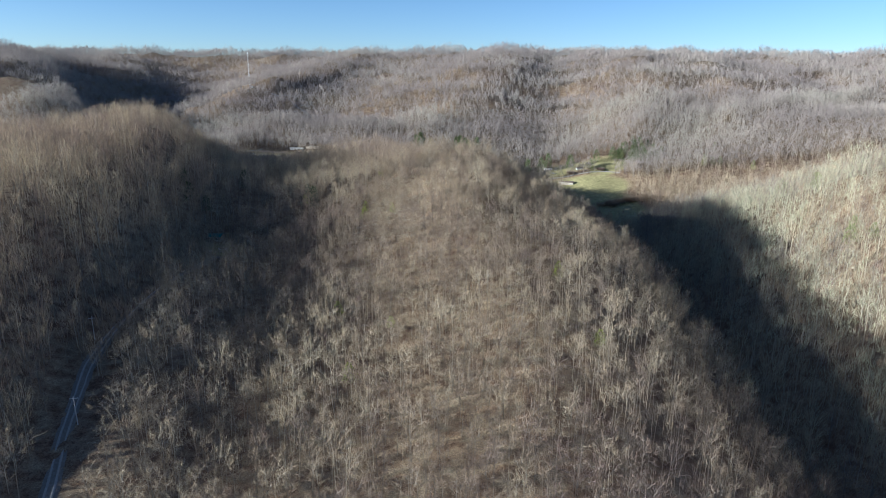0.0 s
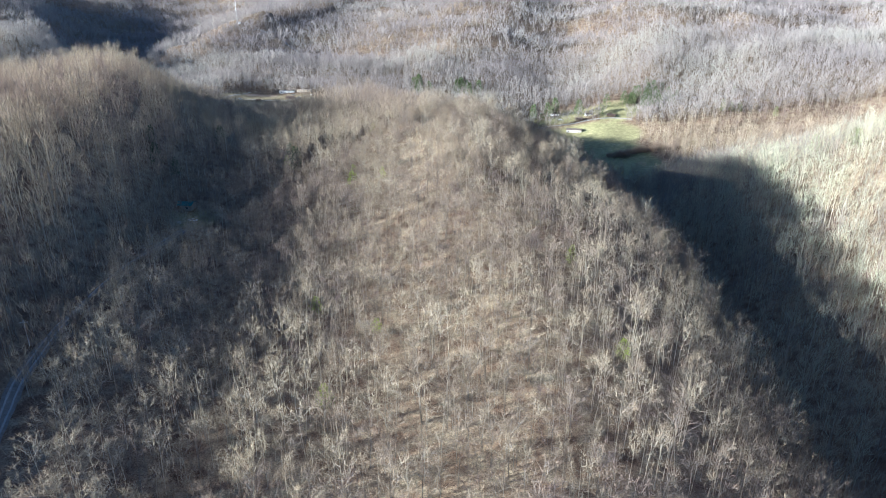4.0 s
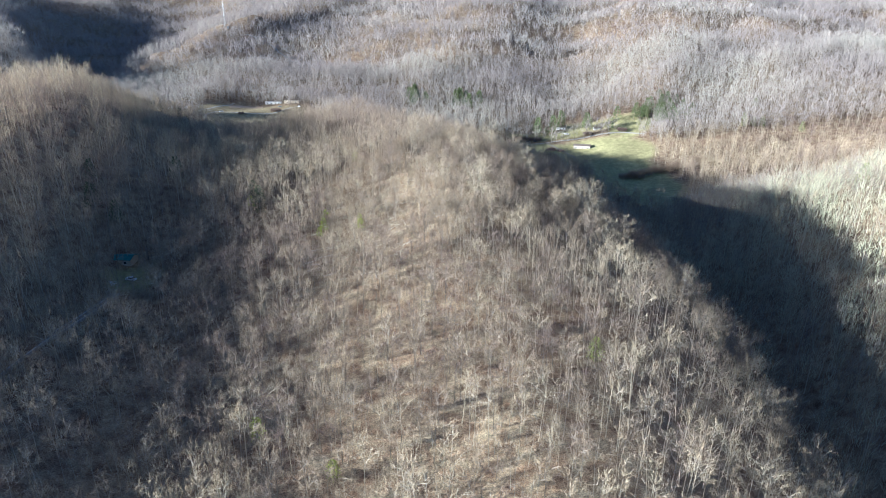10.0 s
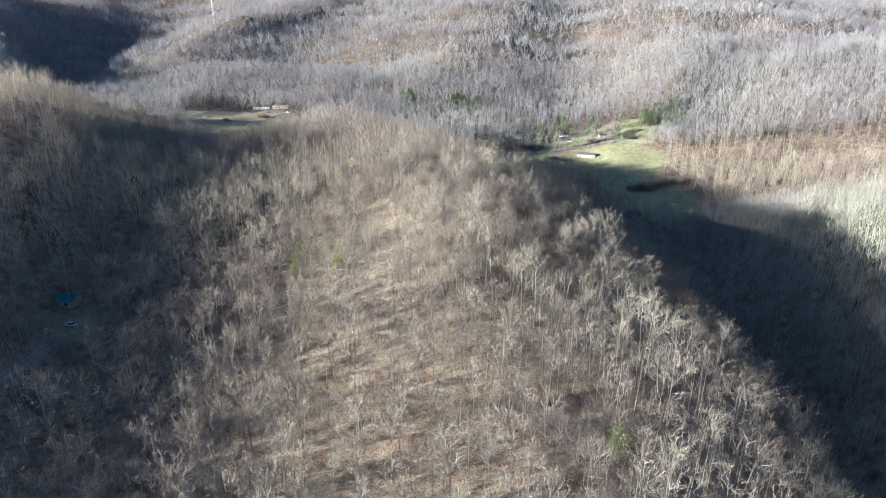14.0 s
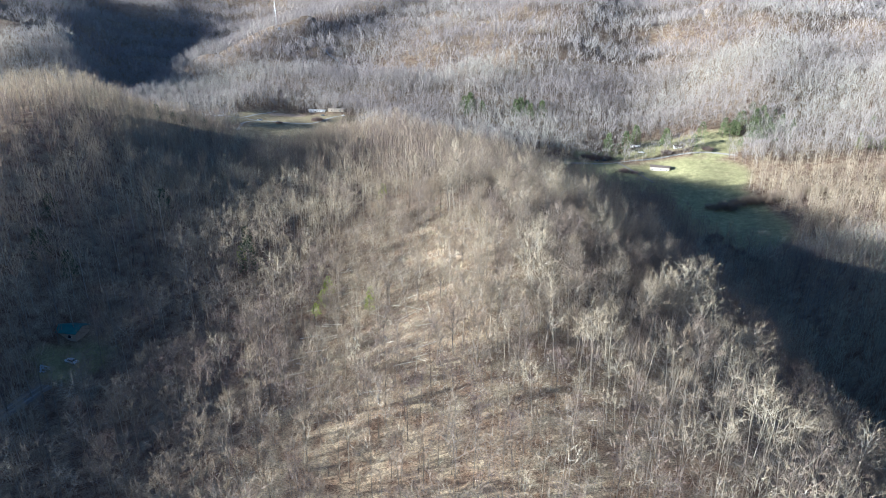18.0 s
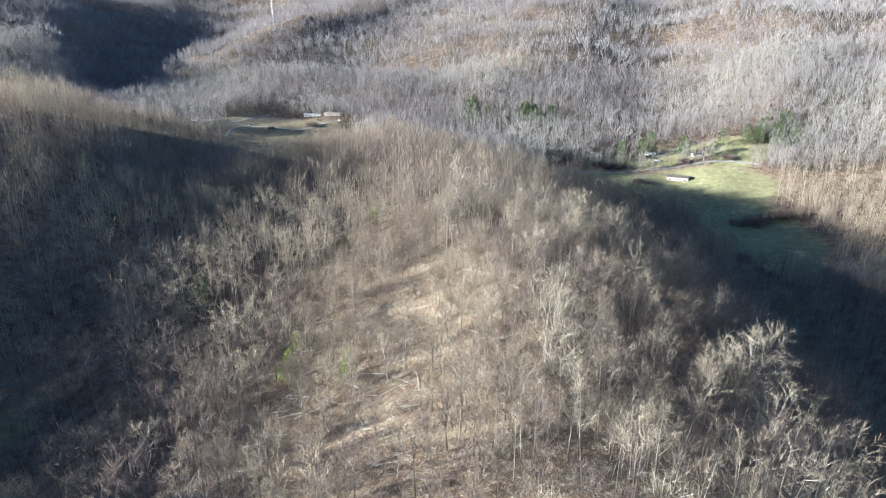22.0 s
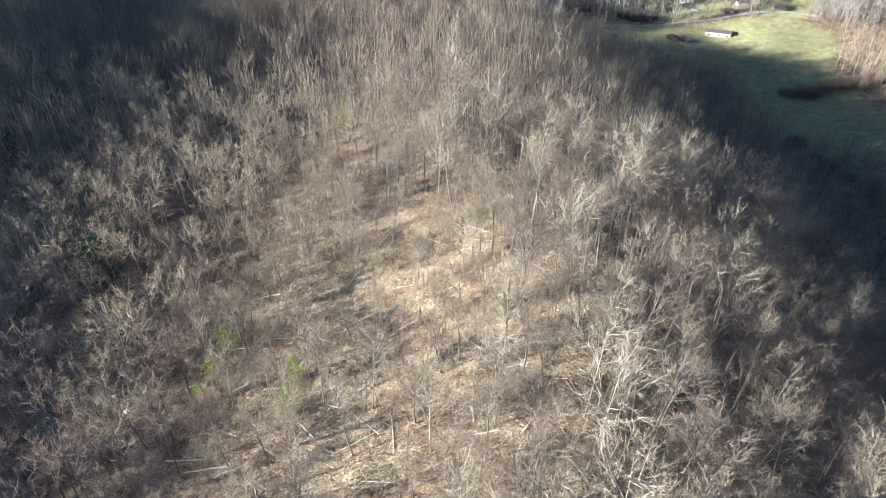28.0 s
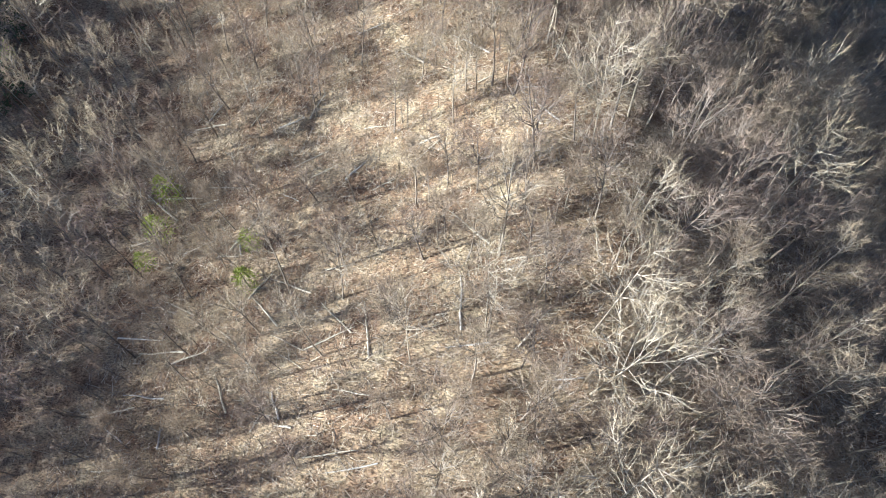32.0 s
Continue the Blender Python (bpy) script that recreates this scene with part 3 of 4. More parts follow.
def box(sx, sy, sz, x=0, y=0, z=0, bevel=0.03):
    """A block with softened edges; z is its underside."""
    bm = bmesh.new()
    bmesh.ops.create_cube(bm, size=1.0)
    for v in bm.verts:
        v.co = Vector((v.co.x * sx + x, v.co.y * sy + y, (v.co.z + 0.5) * sz + z))
    if bevel:
        bmesh.ops.bevel(bm, geom=bm.edges[:], offset=bevel, segments=1, affect="EDGES")
    return bm


def bar(a, b, r0, r1=None, sides=8):
    r1 = r0 if r1 is None else r1
    v, f = tube([a, b], [r0, r1], sides)
    bm = bmesh.new()
    vs = [bm.verts.new(p) for p in v]
    for t in f:
        bm.faces.new([vs[i] for i in t])
    bm.faces.new(vs[:sides][::-1])
    bm.faces.new(vs[sides:])
    return bm


def gable(width, length, rise, thick, over, z):
    """Two roof slopes as separate slabs along y; returned as two bmeshes."""
    out = []
    for s in (-1, 1):
        bm = bmesh.new()
        w, ln = width / 2 + over, length / 2 + over
        drop = rise * over / (width / 2)
        pts = [(0, z + rise), (s * w, z - drop)]
        vs = []
        for yy in (-ln, ln):
            for px, pz in pts:
                vs.append(bm.verts.new((px, yy, pz)))
                vs.append(bm.verts.new((px, yy, pz + thick)))
        a, a2, b, b2, c, c2, d, d2 = vs
        for q in ((a, b, d, c), (a2, c2, d2, b2), (a, a2, b2, b), (c, d, d2, c2), (a, c, c2, a2), (b, b2, d2, d)):
            bm.faces.new(q)
        bmesh.ops.recalc_face_normals(bm, faces=bm.faces[:])
        out.append(bm)
    return out


def gable_end(width, y, rise, thick, z):
    bm = bmesh.new()
    vs = [bm.verts.new((px, y + dy, pz)) for dy in (-thick / 2, thick / 2) for px, pz in ((-width / 2, z), (width / 2, z), (0, z + rise))]
    bm.faces.new(vs[:3][::-1])
    bm.faces.new(vs[3:])
    for i in range(3):
        j = (i + 1) % 3
        bm.faces.new((vs[i], vs[j], vs[j + 3], vs[i + 3]))
    return bm


M_WHITE = surface("white_siding", (0.66, 0.65, 0.62), (0.80, 0.79, 0.76), 1.2, 0.7)
M_TAN = surface("tan_siding", (0.40, 0.33, 0.25), (0.52, 0.44, 0.34), 1.2, 0.8)
M_BOARD = surface("weathered_boards", (0.33, 0.29, 0.235), (0.47, 0.42, 0.35), 1.6, 0.9, stretch=(1, 1, 0.2))
M_TIN = surface("dull_tin_roof", (0.11, 0.085, 0.07), (0.19, 0.15, 0.12), 0.8, 0.75, 0.0)
M_GREENROOF = surface("green_metal_roof", (0.035, 0.13, 0.12), (0.055, 0.19, 0.17), 0.7, 0.45, 0.1)
M_DARKGLASS = surface("dark_window", (0.02, 0.025, 0.03), (0.04, 0.045, 0.05), 2, 0.15, 0.0, 0.0, 0.5)
M_GALV = surface("galvanised_steel", (0.52, 0.53, 0.54), (0.66, 0.67, 0.68), 2.0, 0.5, 0.5)
M_POLE = surface("grey_pole_wood", (0.45, 0.42, 0.38), (0.62, 0.58, 0.53), 3.0, 0.9, stretch=(1, 1, 0.1))
M_GRAVEL = surface("pale_gravel", (0.24, 0.215, 0.18), (0.38, 0.35, 0.30), 1.5, 0.95)
M_DIRT = surface("damp_dirt", (0.16, 0.14, 0.12), (0.26, 0.235, 0.205), 1.2, 0.95)
M_RUT = surface("worn_wheel_track", (0.28, 0.265, 0.245), (0.40, 0.38, 0.35), 1.5, 0.95)
M_CARWHITE = surface("white_car_paint", (0.70, 0.70, 0.70), (0.78, 0.78, 0.78), 1.0, 0.3, 0.0, 0.0, 0.5)
M_CARDARK = surface("dark_car_paint", (0.05, 0.06, 0.08), (0.08, 0.09, 0.11), 1.0, 0.3, 0.0, 0.0, 0.5)
M_RUBBER = surface("tyre_rubber", (0.02, 0.02, 0.02), (0.035, 0.035, 0.035), 5, 0.9)
M_LOG = surface("bleached_log_wood", (0.50, 0.44, 0.34), (0.70, 0.63, 0.50), 1.3, 0.9, stretch=(1, 1, 1))
M_CLEAR = surface("turned_soil", (0.30, 0.21, 0.14), (0.42, 0.31, 0.22), 0.3, 0.95)


def ground_at(x, y):
    return float(height([x], [y])[0])


def building(name, label, x, y, turn, width, length, wall_h, rise, wall_mat, roof_mat, windows=(), door=True, category="house"):
    """A small gabled building: four walls, two gable ends, two roof slopes, windows with frames, a door."""
    h = new(name)
    base = min(ground_at(x + dx, y + dy) for dx in (-width / 3, width / 3) for dy in (-length / 3, length / 3)) - 0.2
    t = 0.2
    part("wall", box(t, length, wall_h + 0.4, -width / 2 + t / 2, 0, 0), wall_mat, h)
    part("wall", box(t, length, wall_h + 0.4, width / 2 - t / 2, 0, 0), wall_mat, h)
    part("wall", box(width - 2 * t, t, wall_h + 0.4, 0, -length / 2 + t / 2, 0), wall_mat, h)
    part("wall", box(width - 2 * t, t, wall_h + 0.4, 0, length / 2 - t / 2, 0), wall_mat, h)
    for yy in (-length / 2 + 0.1, length / 2 - 0.1):
        part("gable_end", gable_end(width, yy, rise, 0.2, wall_h + 0.41), wall_mat, h)
    for bm in gable(width, length, rise, 0.12, 0.5, wall_h + 0.42):
        part("roof_slope", bm, roof_mat, h)
    for side, pos, w, hh, sill in windows:
        sx = side * (width / 2 + 0.02)
        fr = part("window", box(0.08, w + 0.2, hh + 0.2, sx, pos, sill - 0.1, 0.01), M_WHITE, h, "white window frame")
        part("pane", box(0.05, w, hh, sx + side * 0.035, pos, sill, 0.0), M_DARKGLASS, fr, "dark window glass")
    if door:
        part("door", box(0.09, 0.95, 2.05, -(width / 2 + 0.03), length * 0.12, 0.35, 0.02), M_BOARD, h, "plain entrance door")
    h.matrix_basis = pose(x, y, base, 0, 0, turn)
    return tagged(h, label, category)


def car(label, x, y, turn, mat, length=4.6):
    c = new("car")
    z0 = 0.35
    bm = box(1.8, length, 0.62, 0, 0, z0, 0.14)
    part("body", bm, mat, c)
    bm = box(1.55, length * 0.52, 0.52, 0, -0.15, z0 + 0.60, 0.0)
    for v in bm.verts:
        if v.co.z > z0 + 0.8:
            v.co.x *= 0.82
            v.co.y *= 0.74
    part("cabin", bm, M_DARKGLASS, c, "dark glass cabin")
    part("roof", box(1.26, length * 0.36, 0.05, 0, -0.12, z0 + 1.125, 0.02), mat, c)
    for sx in (-0.86, 0.86):
        for sy in (-length * 0.31, length * 0.31):
            w = part("wheel", bar((sx - 0.11, sy, 0.33), (sx + 0.11, sy, 0.33), 0.33, sides=12), M_RUBBER, c)
            part("rim", bar((sx - 0.12, sy, 0.33), (sx + 0.12, sy, 0.33), 0.18, sides=8), M_GALV, w, "grey steel rim")
    c.matrix_basis = pose(x, y, ground_at(x, y), 0, 0, turn)
    return tagged(c, label, "car")


def ribbon(name, pts, width, mat, label, lift=0.18, offset=0.0, kind="structure", jitter=0.0):
    """A road or track laid over the ground along a line of the plan."""
    P = [np.array(p, float) for p in pts]
    path = []
    for a, b in zip(P, P[1:]):
        n = max(2, int(np.linalg.norm(b - a) / 2.5))
        path += [a + (b - a) * i / n for i in range(n)]
    path = np.array(path + [P[-1]])
    for _ in range(12):
        path[1:-1] = (path[:-2] + 2 * path[1:-1] + path[2:]) / 4
    d = np.gradient(path, axis=0)
    d /= np.linalg.norm(d, axis=1)[:, None]
    nrm = np.stack([-d[:, 1], d[:, 0]], 1)
    r = np.random.RandomState(len(pts))
    cols = []
    for s in (-0.5, -0.2, 0.2, 0.5):
        q = path + nrm * (offset + width * s * (1 + jitter * r.normal(size=len(path))))[:, None]
        cols.append(np.column_stack([q, height(q[:, 0], q[:, 1]) + (lift if abs(s) < 0.4 else lift - 0.12)]))
    V = np.stack(cols, 1).reshape(-1, 3)
    n = len(path)
    F = [(i * 4 + k, i * 4 + k + 1, (i + 1) * 4 + k + 1, (i + 1) * 4 + k) for i in range(n - 1) for k in range(3)]
    ob = new(name, build_mesh(name, V, F, [mat], smooth=True))
    return tagged(ob, label, "road", kind=kind)


# roads and tracks
ribbon("road_valley", ROAD, 4.2, M_DIRT, "narrow dirt road along the wooded side valley", jitter=0.05)
for off in (-0.85, 0.85):
    ribbon("wheel_track", ROAD, 0.75, M_RUT, "pale worn wheel track on the dirt road", lift=0.24, offset=off, jitter=0.12)
FARM_ROAD = [(-30, 786), (20, 772), (60, 768), (110, 782), (160, 787), (190, 782), (207, 772)]
ribbon("road_farm", FARM_ROAD, 3.0, M_GRAVEL, "pale gravel farm road past the barn")
ribbon("field_track", [(104, 778), (112, 758), (122, 742), (128, 728)], 2.2, M_DIRT, "bare earth track into the field")
DRIVE = [(-335, 800), (-300, 796), (-278, 806), (-262, 800), (-247, 791), (-222, 782), (-201, 785), (-188, 806), (-180, 828)]
ribbon("road_drive", DRIVE, 3.6, M_GRAVEL, "pale gravel drive to the mobile home")
ribbon("road_upper_drive", [(-278, 808), (-270, 830), (-262, 858)], 3.4, M_GRAVEL, "short gravel lane above the drive")
ribbon("road_lower_drive", [(-258, 797), (-262, 768), (-252, 735)], 3.0, M_GRAVEL, "gravel lane down to the lower field")
ribbon("soil_bank", [(-262, 838), (-246, 848), (-226, 853)], 13.0, M_CLEAR, "bare reddish soil bank above the drive", lift=0.3, jitter=0.15)
ribbon("soil_cut", [(-300, 1160), (-268, 1118), (-245, 1090), (-228, 1070)], 24.0, M_CLEAR, "bare reddish cut beside the hillside track", lift=0.35, jitter=0.15)
ribbon("road_hill_track", [(-345, 1160), (-305, 1148), (-262, 1090), (-235, 1062), (-213, 1040), (-205, 1028)], 3.6, M_GRAVEL, "steep gravel track up the far hillside", lift=0.5)

# farm in the open valley
building("barn", "long low weathered barn with a tin roof in the field", 139, 762, 76, 8, 17, 3.8, 1.1, M_BOARD, M_TIN,
         [(-1, -6, 1.4, 1.0, 1.6), (-1, -1, 1.4, 1.0, 1.6), (-1, 6, 1.4, 1.0, 1.6)], category="barn")
building("farmhouse", "small white house beside the gravel farm road", 124, 813, 80, 7.5, 10, 2.8, 2.0, M_WHITE, M_TIN,
         [(-1, -3, 1.1, 1.3, 1.2), (-1, 3.2, 1.1, 1.3, 1.2)])
building("shed", "low white shed near the barn", 162, 800, 95, 4, 8, 2.3, 0.9, M_WHITE, M_TIN, [(-1, 2, 0.8, 0.8, 1.2)], category="shed")
car("dark car parked by the farm road", 84, 783, 70, M_CARDARK)
car("white pickup parked by the farmhouse", 128, 797, 60, M_CARWHITE, 5.2)
car("dark car parked by the farm road", 92, 786, 95, M_CARDARK)

# homes at the clearing over the side valley
building("mobile_home", "long white mobile home on the cleared bench", -217, 868, 84, 4.6, 19, 2.9, 0.7, M_WHITE, M_WHITE,
         [(-1, -7, 1.2, 1.0, 1.3), (-1, -3, 1.2, 1.0, 1.3), (-1, 1.5, 1.2, 1.0, 1.3), (-1, 6.5, 1.2, 1.0, 1.3)])
building("long_shed", "long tan-roofed shed beside the mobile home", -193, 862, 84, 6, 18, 2.6, 0.9, M_TAN, M_TAN, [(-1, -5, 1.2, 0.9, 1.2), (-1, 5, 1.2, 0.9, 1.2)], category="shed")
building("cottage", "small white cottage among bare trees", -322, 817, 70, 6, 8, 2.6, 1.6, M_WHITE, M_TIN, [(-1, -2, 1.0, 1.1, 1.2)])
building("cottage", "small white cottage with a dark tin roof", -304, 808, 100, 6.5, 9, 2.7, 1.6, M_WHITE, M_TIN, [(-1, 2.5, 1.0, 1.1, 1.2)])
car("white car parked at the end of the gravel drive", -176, 826, 40, M_CARWHITE)
car("white car parked beside the upper lane", -257, 800, 120, M_CARWHITE)
car("dark car parked at the mobile home", -200, 832, 85, M_CARDARK)

# the green-roofed house in the shaded side valley
building("cabin", "house with a green metal roof in the shaded valley", -142, 350, 88, 6.5, 10.5, 2.6, 1.1, M_TAN, M_GREENROOF,
         [(-1, -3, 1.2, 1.2, 1.0), (-1, 2.8, 1.2, 1.2, 1.0)])
car("white car parked below the green-roofed house", -133, 338, 75, M_CARWHITE)


def lumber_stack():
    """A loose stack of pale boards."""
    s = new("lumber_stack")
    r = random.Random(8)
    for i in range(14):
        bm = box(0.24, r.uniform(3.0, 4.8), 0.07, r.uniform(-1.6, 1.6), r.uniform(-0.6, 0.6), 0.05 + 0.08 * i, 0.01)
        bmesh.ops.rotate(bm, verts=bm.verts[:], cent=(0, 0, 0), matrix=Matrix.Rotation(r.uniform(-0.6, 0.6), 3, "Z"))
        part("board", bm, M_GALV if i % 3 else M_LOG, s)
    s.matrix_basis = pose(-138, 331, ground_at(-138, 331), 0, 0, 60)
    tagged(s, "loose stack of pale boards on the ground", "lumber")


lumber_stack()


def utility_pole(x, y, tall, turn):
    p = new("utility_pole")
    part("pole", bar((0, 0, -0.5), (0, 0, tall), 0.17, 0.11), M_POLE, p)
    part("crossarm", box(2.4, 0.12, 0.14, 0, 0.16, tall - 0.9, 0.01), M_POLE, p)
    for sx in (-1.05, -0.35, 0.35, 1.05):
        part("insulator", bar((sx, 0.16, tall - 0.76), (sx, 0.16, tall - 0.56), 0.06, 0.04), M_GALV, p, "grey ceramic insulator")
    p.matrix_basis = pose(x, y, ground_at(x, y), 0, 0, turn)
    tagged(p, "grey wooden utility pole beside the dirt road", "utility pole", "poles along the dirt road")


utility_pole(-114.8, 163, 9.5, 15)
utility_pole(-136, 212, 9.5, 10)
utility_pole(-103, 112, 9.5, 10)


def tower():
    """A slender three-legged lattice mast with antennas and a small equipment hut."""
    t = new("radio_tower")
    tall, w = 58.0, 1.0
    legs = [(w * math.cos(a), w * math.sin(a)) for a in (0.5, 2.594, 4.689)]
    for lx, ly in legs:
        part("leg", bar((lx, ly, -1), (lx * 0.45, ly * 0.45, tall), 0.13, 0.10, 6), M_GALV, t)
    n = 15
    for i in range(n):
        z0, z1 = tall * i / n, tall * (i + 1) / n
        k0, k1 = 1 - 0.55 * i / n, 1 - 0.55 * (i + 1) / n
        for j in range(3):
            a, b = legs[j], legs[(j + 1) % 3]
            part("brace", bar((a[0] * k0, a[1] * k0, z0), (b[0] * k1, b[1] * k1, z1), 0.05, 0.05, 4), M_GALV, t)
    for j in range(6):
        a = j * math.pi / 3
        part("antenna", box(0.35, 0.2, 2.4, 1.1 * math.cos(a), 1.1 * math.sin(a), tall - 3.2, 0.04), M_WHITE, t, "white panel antenna")
    part("top_platform", bar((0, 0, tall - 3.6), (0, 0, tall - 3.3), 1.2, 1.2, 12), M_GALV, t)
    part("lightning_rod", bar((0, 0, tall - 1), (0, 0, tall + 4), 0.08, 0.03, 5), M_GALV, t)
    t.matrix_basis = pose(-372, 1172, ground_at(-372, 1172))
    tagged(t, "slender galvanised lattice radio tower on the far hill", "radio tower")


tower()
building("equipment_hut", "small white equipment hut at the tower's foot", -366, 1166, 20, 4, 6, 2.8, 0.8, M_WHITE, M_WHITE, [], category="hut")


# ---- evergreens, shrubs ----
def evergreen(seed, tall, spread_r, tufts, tint, slim=1.0):
    """A conifer: a straight trunk with whorls of drooping needle sprays and an uneven outline."""
    r = np.random.RandomState(seed)
    v, f = [], []
    for i in range(tufts):
        s = r.uniform(0.18, 1.0)
        rad = spread_r * min(1.0, 1.9 * (1.04 - s)) ** 0.7 * r.uniform(0.6, 1.15)
        az = r.uniform(0, 6.283)
        q = math.sqrt(r.uniform(0.05, 1.0))
        p = np.array([math.cos(az) * rad * q, math.sin(az) * rad * q, tall * s - 0.12 * rad * q])
        d = np.array([math.cos(az), math.sin(az), r.uniform(-0.35, 0.45)]) + r.normal(0, 0.3, 3)
        k = len(v)
        v.extend(sliver(p, d, r.uniform(0.5, 1.1) * tall / 11 * slim, r.uniform(0.2, 0.38) * tall / 11, r))
        f.append((k, k + 1, k + 2))
    tv, tf = tube([(0, 0, -0.4), (0.05, 0, tall * 0.5), (0, 0.04, tall * 0.96)], [tall * 0.018, tall * 0.012, 0.02], 5)
    tree = new("evergreen_tree")
    a = new("trunk", build_mesh("trunk", tv, tf, [M_BARK], np.full(len(tv), 0.2)))
    b = new("foliage", build_mesh("foliage", v, f, [M_NEEDLE], np.full(len(v), tint)))
    a.parent = b.parent = tree
    return tree


def set_trees(proto, places, group, seed, lo=0.8, hi=1.2):
    r = random.Random(seed)
    first = True
    for x, y in places:
        s = r.uniform(lo, hi)
        m = pose(x, y, ground_at(x, y), 0, 0, r.uniform(0, 360)) @ Matrix.Diagonal((s, s, s * r.uniform(0.9, 1.15), 1))
        if first:
            proto["group"] = group
            proto.matrix_basis = m
            first = False
        else:
            copy_thing(proto, m).matrix_basis = m


def cluster(seed, cx, cy, rx, ry, n):
    r = random.Random(seed)
    return [(cx + r.gauss(0, rx * 0.5), cy + r.gauss(0, ry * 0.5)) for _ in range(n)]


pine = tagged(evergreen(41, 13, 3.8, 620, 0.58), "dark green pine at the edge of the field", "pine tree")
set_trees(pine, cluster(1, 232, 806, 34, 26, 40) + [(149, 804), (106, 803), (174, 792)] , "pines round the field", 1, 0.8, 1.35)
tall_pine = tagged(evergreen(45, 20, 5.0, 700, 0.62), "tall green pine standing above the bare woods", "pine tree")
set_trees(tall_pine, cluster(2, 13, 862, 16, 10, 6) + cluster(3, -45, 858, 14, 10, 5) + cluster(14, 118, 806, 8, 5, 2) + [(96, 800), (150, 800)], "tall pines behind the farm road", 6, 0.85, 1.2)
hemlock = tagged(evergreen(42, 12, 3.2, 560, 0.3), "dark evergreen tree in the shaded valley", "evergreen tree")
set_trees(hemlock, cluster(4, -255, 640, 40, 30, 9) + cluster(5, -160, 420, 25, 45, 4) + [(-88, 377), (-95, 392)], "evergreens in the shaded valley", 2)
young = tagged(evergreen(43, 6.5, 2.3, 520, 1.0), "small yellow-green young evergreen among bare trees", "young pine")
set_trees(young, [(-37, 347), (-54, 355), (-55, 350), (-26, 219), (-37, 186), (-54, 444), (-54, 361), (-38, 353), (-55, 455), (-96, 388), (-49, 235), (44, 262), (50, 205)], "young evergreens on the ridge", 3, 0.75, 1.2)
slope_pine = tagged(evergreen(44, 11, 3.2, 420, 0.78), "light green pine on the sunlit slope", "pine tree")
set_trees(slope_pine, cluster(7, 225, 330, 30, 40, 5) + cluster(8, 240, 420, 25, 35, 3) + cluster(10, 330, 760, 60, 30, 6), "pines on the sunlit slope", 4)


def shrub(seed, tall, wide, stems, name, tint, mat):
    r = np.random.RandomState(seed)
    v, f = [], []
    for i in range(stems):
        az, q = r.uniform(0, 6.283), math.sqrt(r.uniform(0, 1))
        p = np.array([math.cos(az) * wide * 0.5 * q, math.sin(az) * wide * 0.5 * q, tall * r.uniform(0, 0.55) * (1 - 0.5 * q)])
        d = np.array([math.cos(az) * 0.6, math.sin(az) * 0.6, 1.0]) + r.normal(0, 0.4, 3)
        k = len(v)
        v.extend(sliver(p, d, tall * r.uniform(0.3, 0.6), 0.16 * r.uniform(0.6, 1.4), r))
        f.append((k, k + 1, k + 2))
    v = np.array(v)
    return new(name, build_mesh(name, v, f, [mat], np.full(len(v), tint)))


bush = tagged(shrub(51, 5.5, 10, 800, "bush", 0.0, M_TWIG), "dark tangled thicket standing in the field", "bush")
set_trees(bush, [(147, 606), (143, 598), (150, 588), (153, 577), (158, 566), (164, 556)] + cluster(11, 110, 750, 8, 8, 3) + cluster(12, 86, 790, 16, 4, 5) + cluster(13, 40, 790, 24, 5, 6) + [(150, 792), (186, 786), (-228, 778), (-196, 800)], "thickets in the fields", 5, 0.6, 1.1)
THICKET = [(162 + 7 * i + 2.5 * math.sin(i * 2.1), 668 + 2.2 * i + 3 * math.cos(i * 1.7)) for i in range(14)]
hedge = tagged(shrub(52, 9, 11, 700, "bush", 0.4, M_TWIG), "tall dark thicket across the shaded field", "bush")
set_trees(hedge, THICKET, "tall thicket across the field", 9, 0.7, 1.15)


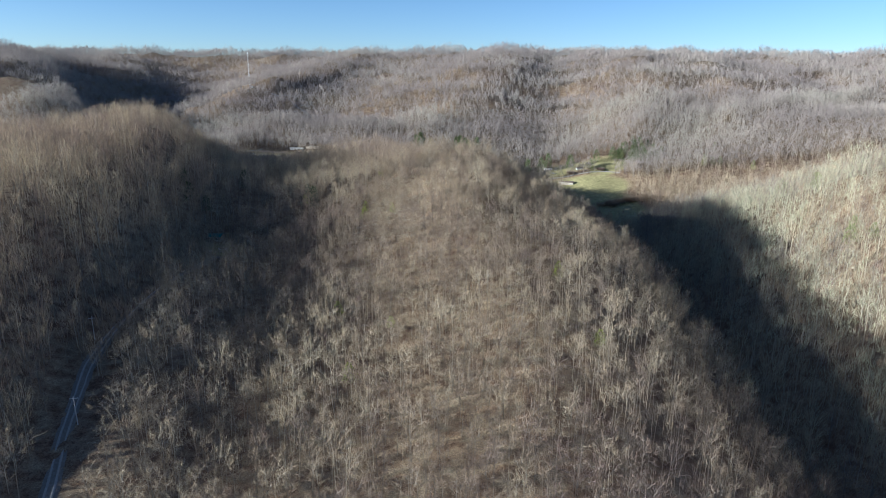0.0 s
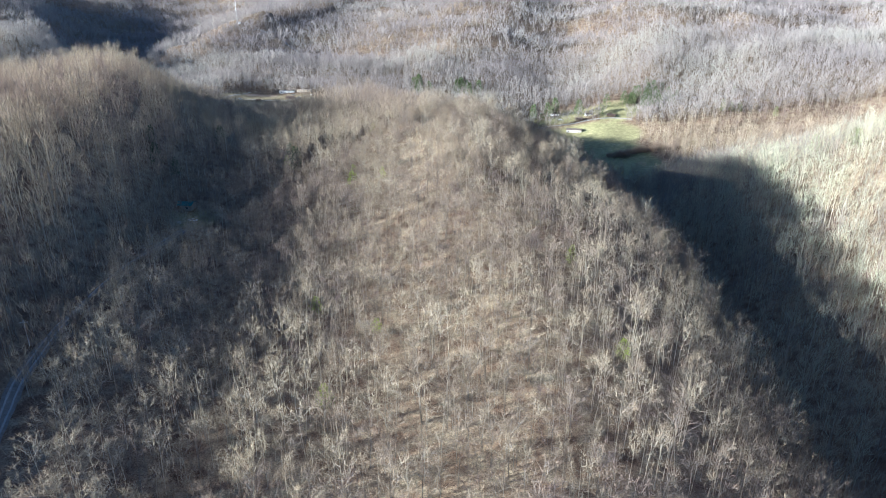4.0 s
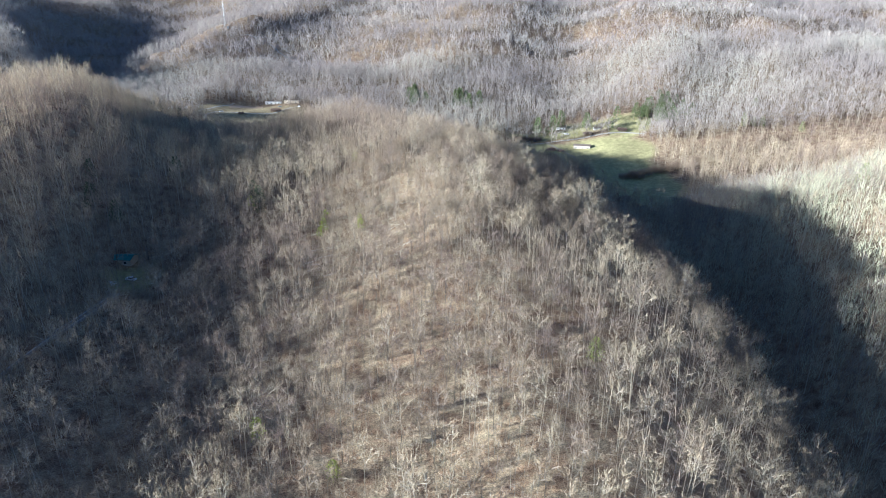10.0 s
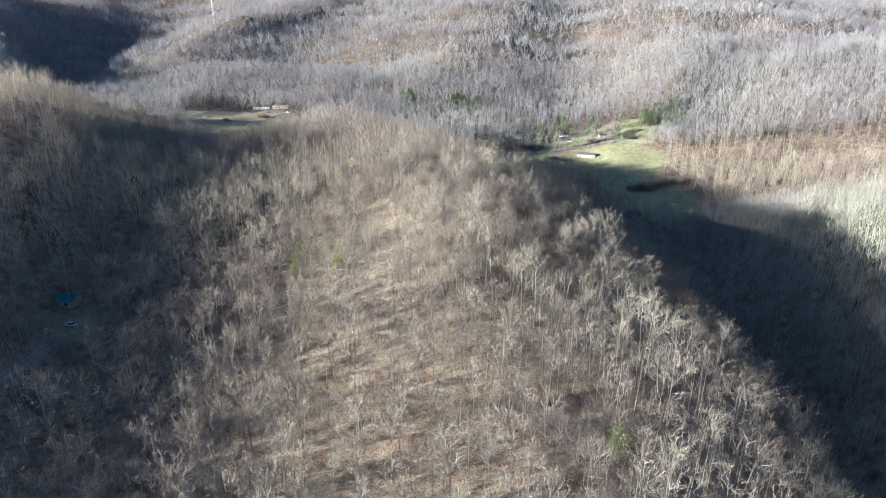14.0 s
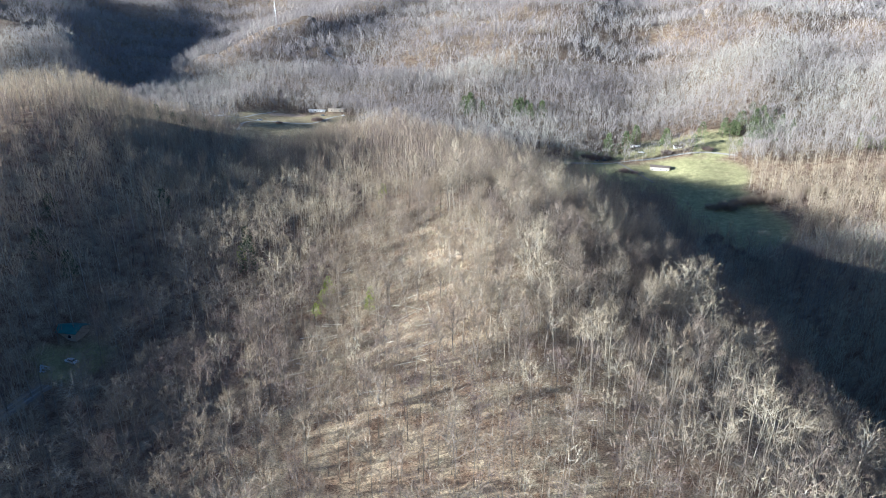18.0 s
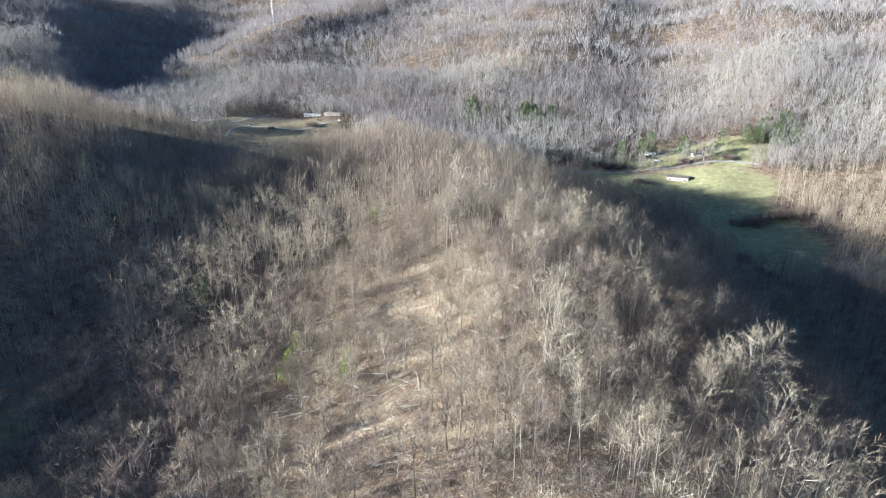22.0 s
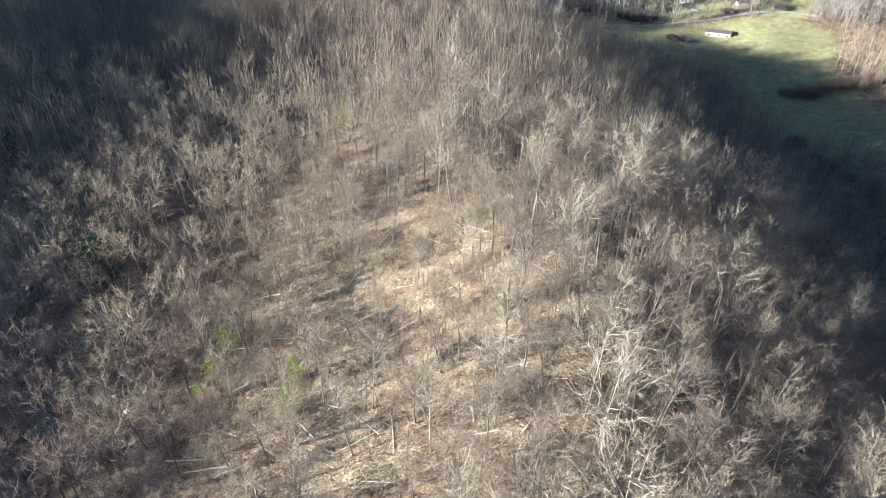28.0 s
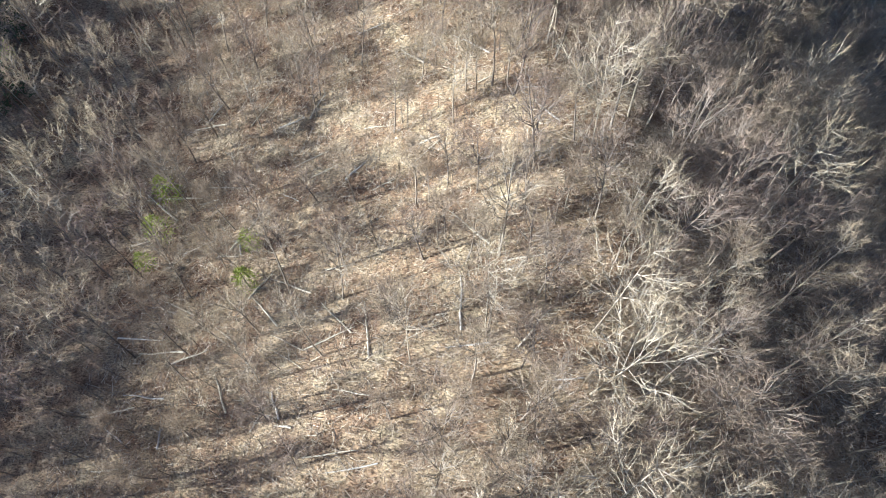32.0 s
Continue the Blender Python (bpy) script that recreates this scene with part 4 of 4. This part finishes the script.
# ---- logs and litter on the crest ----
def log(label, x, y, turn, length, r):
    ln = length
    rr = random.Random(int(x * 97 + y * 31))
    path = [(0, -ln / 2, 0), (rr.uniform(-0.15, 0.15), -ln / 6, 0.02), (rr.uniform(-0.15, 0.15), ln / 5, 0.02), (0, ln / 2, 0)]
    v, f = tube(path, [r, r * 0.9, r * 0.72, r * 0.4], 6)
    for k in range(3):
        s = rr.uniform(-0.2, 0.45) * ln
        side = rr.choice((-1, 1))
        v2, f2 = tube([(0, s, 0), (side * rr.uniform(0.6, 1.4), s + rr.uniform(0.4, 1.2), rr.uniform(0.1, 0.7))], [r * 0.35, 0.02], 4)
        n = len(v)
        v += v2
        f += [(a + n, b + n, c + n) for a, b, c in f2]
    ob = new("fallen_log", build_mesh("fallen_log", v, f, [M_LOG if rr.random() < 0.75 else M_POLE]))
    dx, dy = -math.sin(radians(turn)) * ln / 2, math.cos(radians(turn)) * ln / 2
    z0, z1 = ground_at(x - dx, y - dy), ground_at(x + dx, y + dy)
    ob.matrix_basis = pose(x, y, (z0 + z1) / 2 + r * 0.7, math.degrees(math.atan2(z1 - z0, ln)), 0, turn)
    return tagged(ob, label, "log", "fallen logs on the crest")


rl = random.Random(77)
for i in range(70):
    a, q = rl.uniform(0, 6.283), math.sqrt(rl.random())
    log("bleached fallen trunk lying in the leaf litter", -26 + 34 * q * math.cos(a), 348 + 42 * q * math.sin(a), rl.choice((-78, -70, 95, 60, 20, -35, 100)) + rl.uniform(-14, 14), rl.uniform(2.5, 8.0), rl.uniform(0.08, 0.17))


def litter(name, n, x0, x1, y0, y1, seed, lo, hi, wide, mat, label):
    """Sticks and dry stalks strewn over the ground."""
    r = np.random.RandomState(seed)
    X, Y, A = r.uniform(x0, x1, n), r.uniform(y0, y1, n), r.uniform(0, 6.283, n)
    Ln, W = r.uniform(lo, hi, n), wide * r.uniform(0.6, 1.4, n)
    ex, ey = X + np.cos(A) * Ln, Y + np.sin(A) * Ln
    z0, z1 = height(X, Y) + 0.08, height(ex, ey) + r.uniform(0.1, 0.7, n)
    nx, ny = -np.sin(A) * W / 2, np.cos(A) * W / 2
    V = np.stack([np.stack([X - nx, Y - ny, z0], 1), np.stack([X + nx, Y + ny, z0 + 0.05], 1), np.stack([ex, ey, z1], 1)], 1).reshape(-1, 3)
    ob = new(name, build_mesh(name, V, np.arange(3 * n).reshape(-1, 3), [mat], np.repeat(r.uniform(0, 1, n), 3)))
    return tagged(ob, label, "branches", kind="stuff")


litter("fallen_branches", 46000, -60, 75, 300, 420, 61, 0.4, 2.6, 0.07, M_STICK, "fallen sticks and dry brush over the crest")
litter("dry_grass", 60000, -52, 40, 312, 412, 63, 0.3, 0.8, 0.024, M_STRAW, "pale dry grass over the open crest")
litter("undergrowth", 30000, -110, 105, 110, 440, 62, 0.5, 1.6, 0.05, M_STICK, "dry undergrowth among the trees")
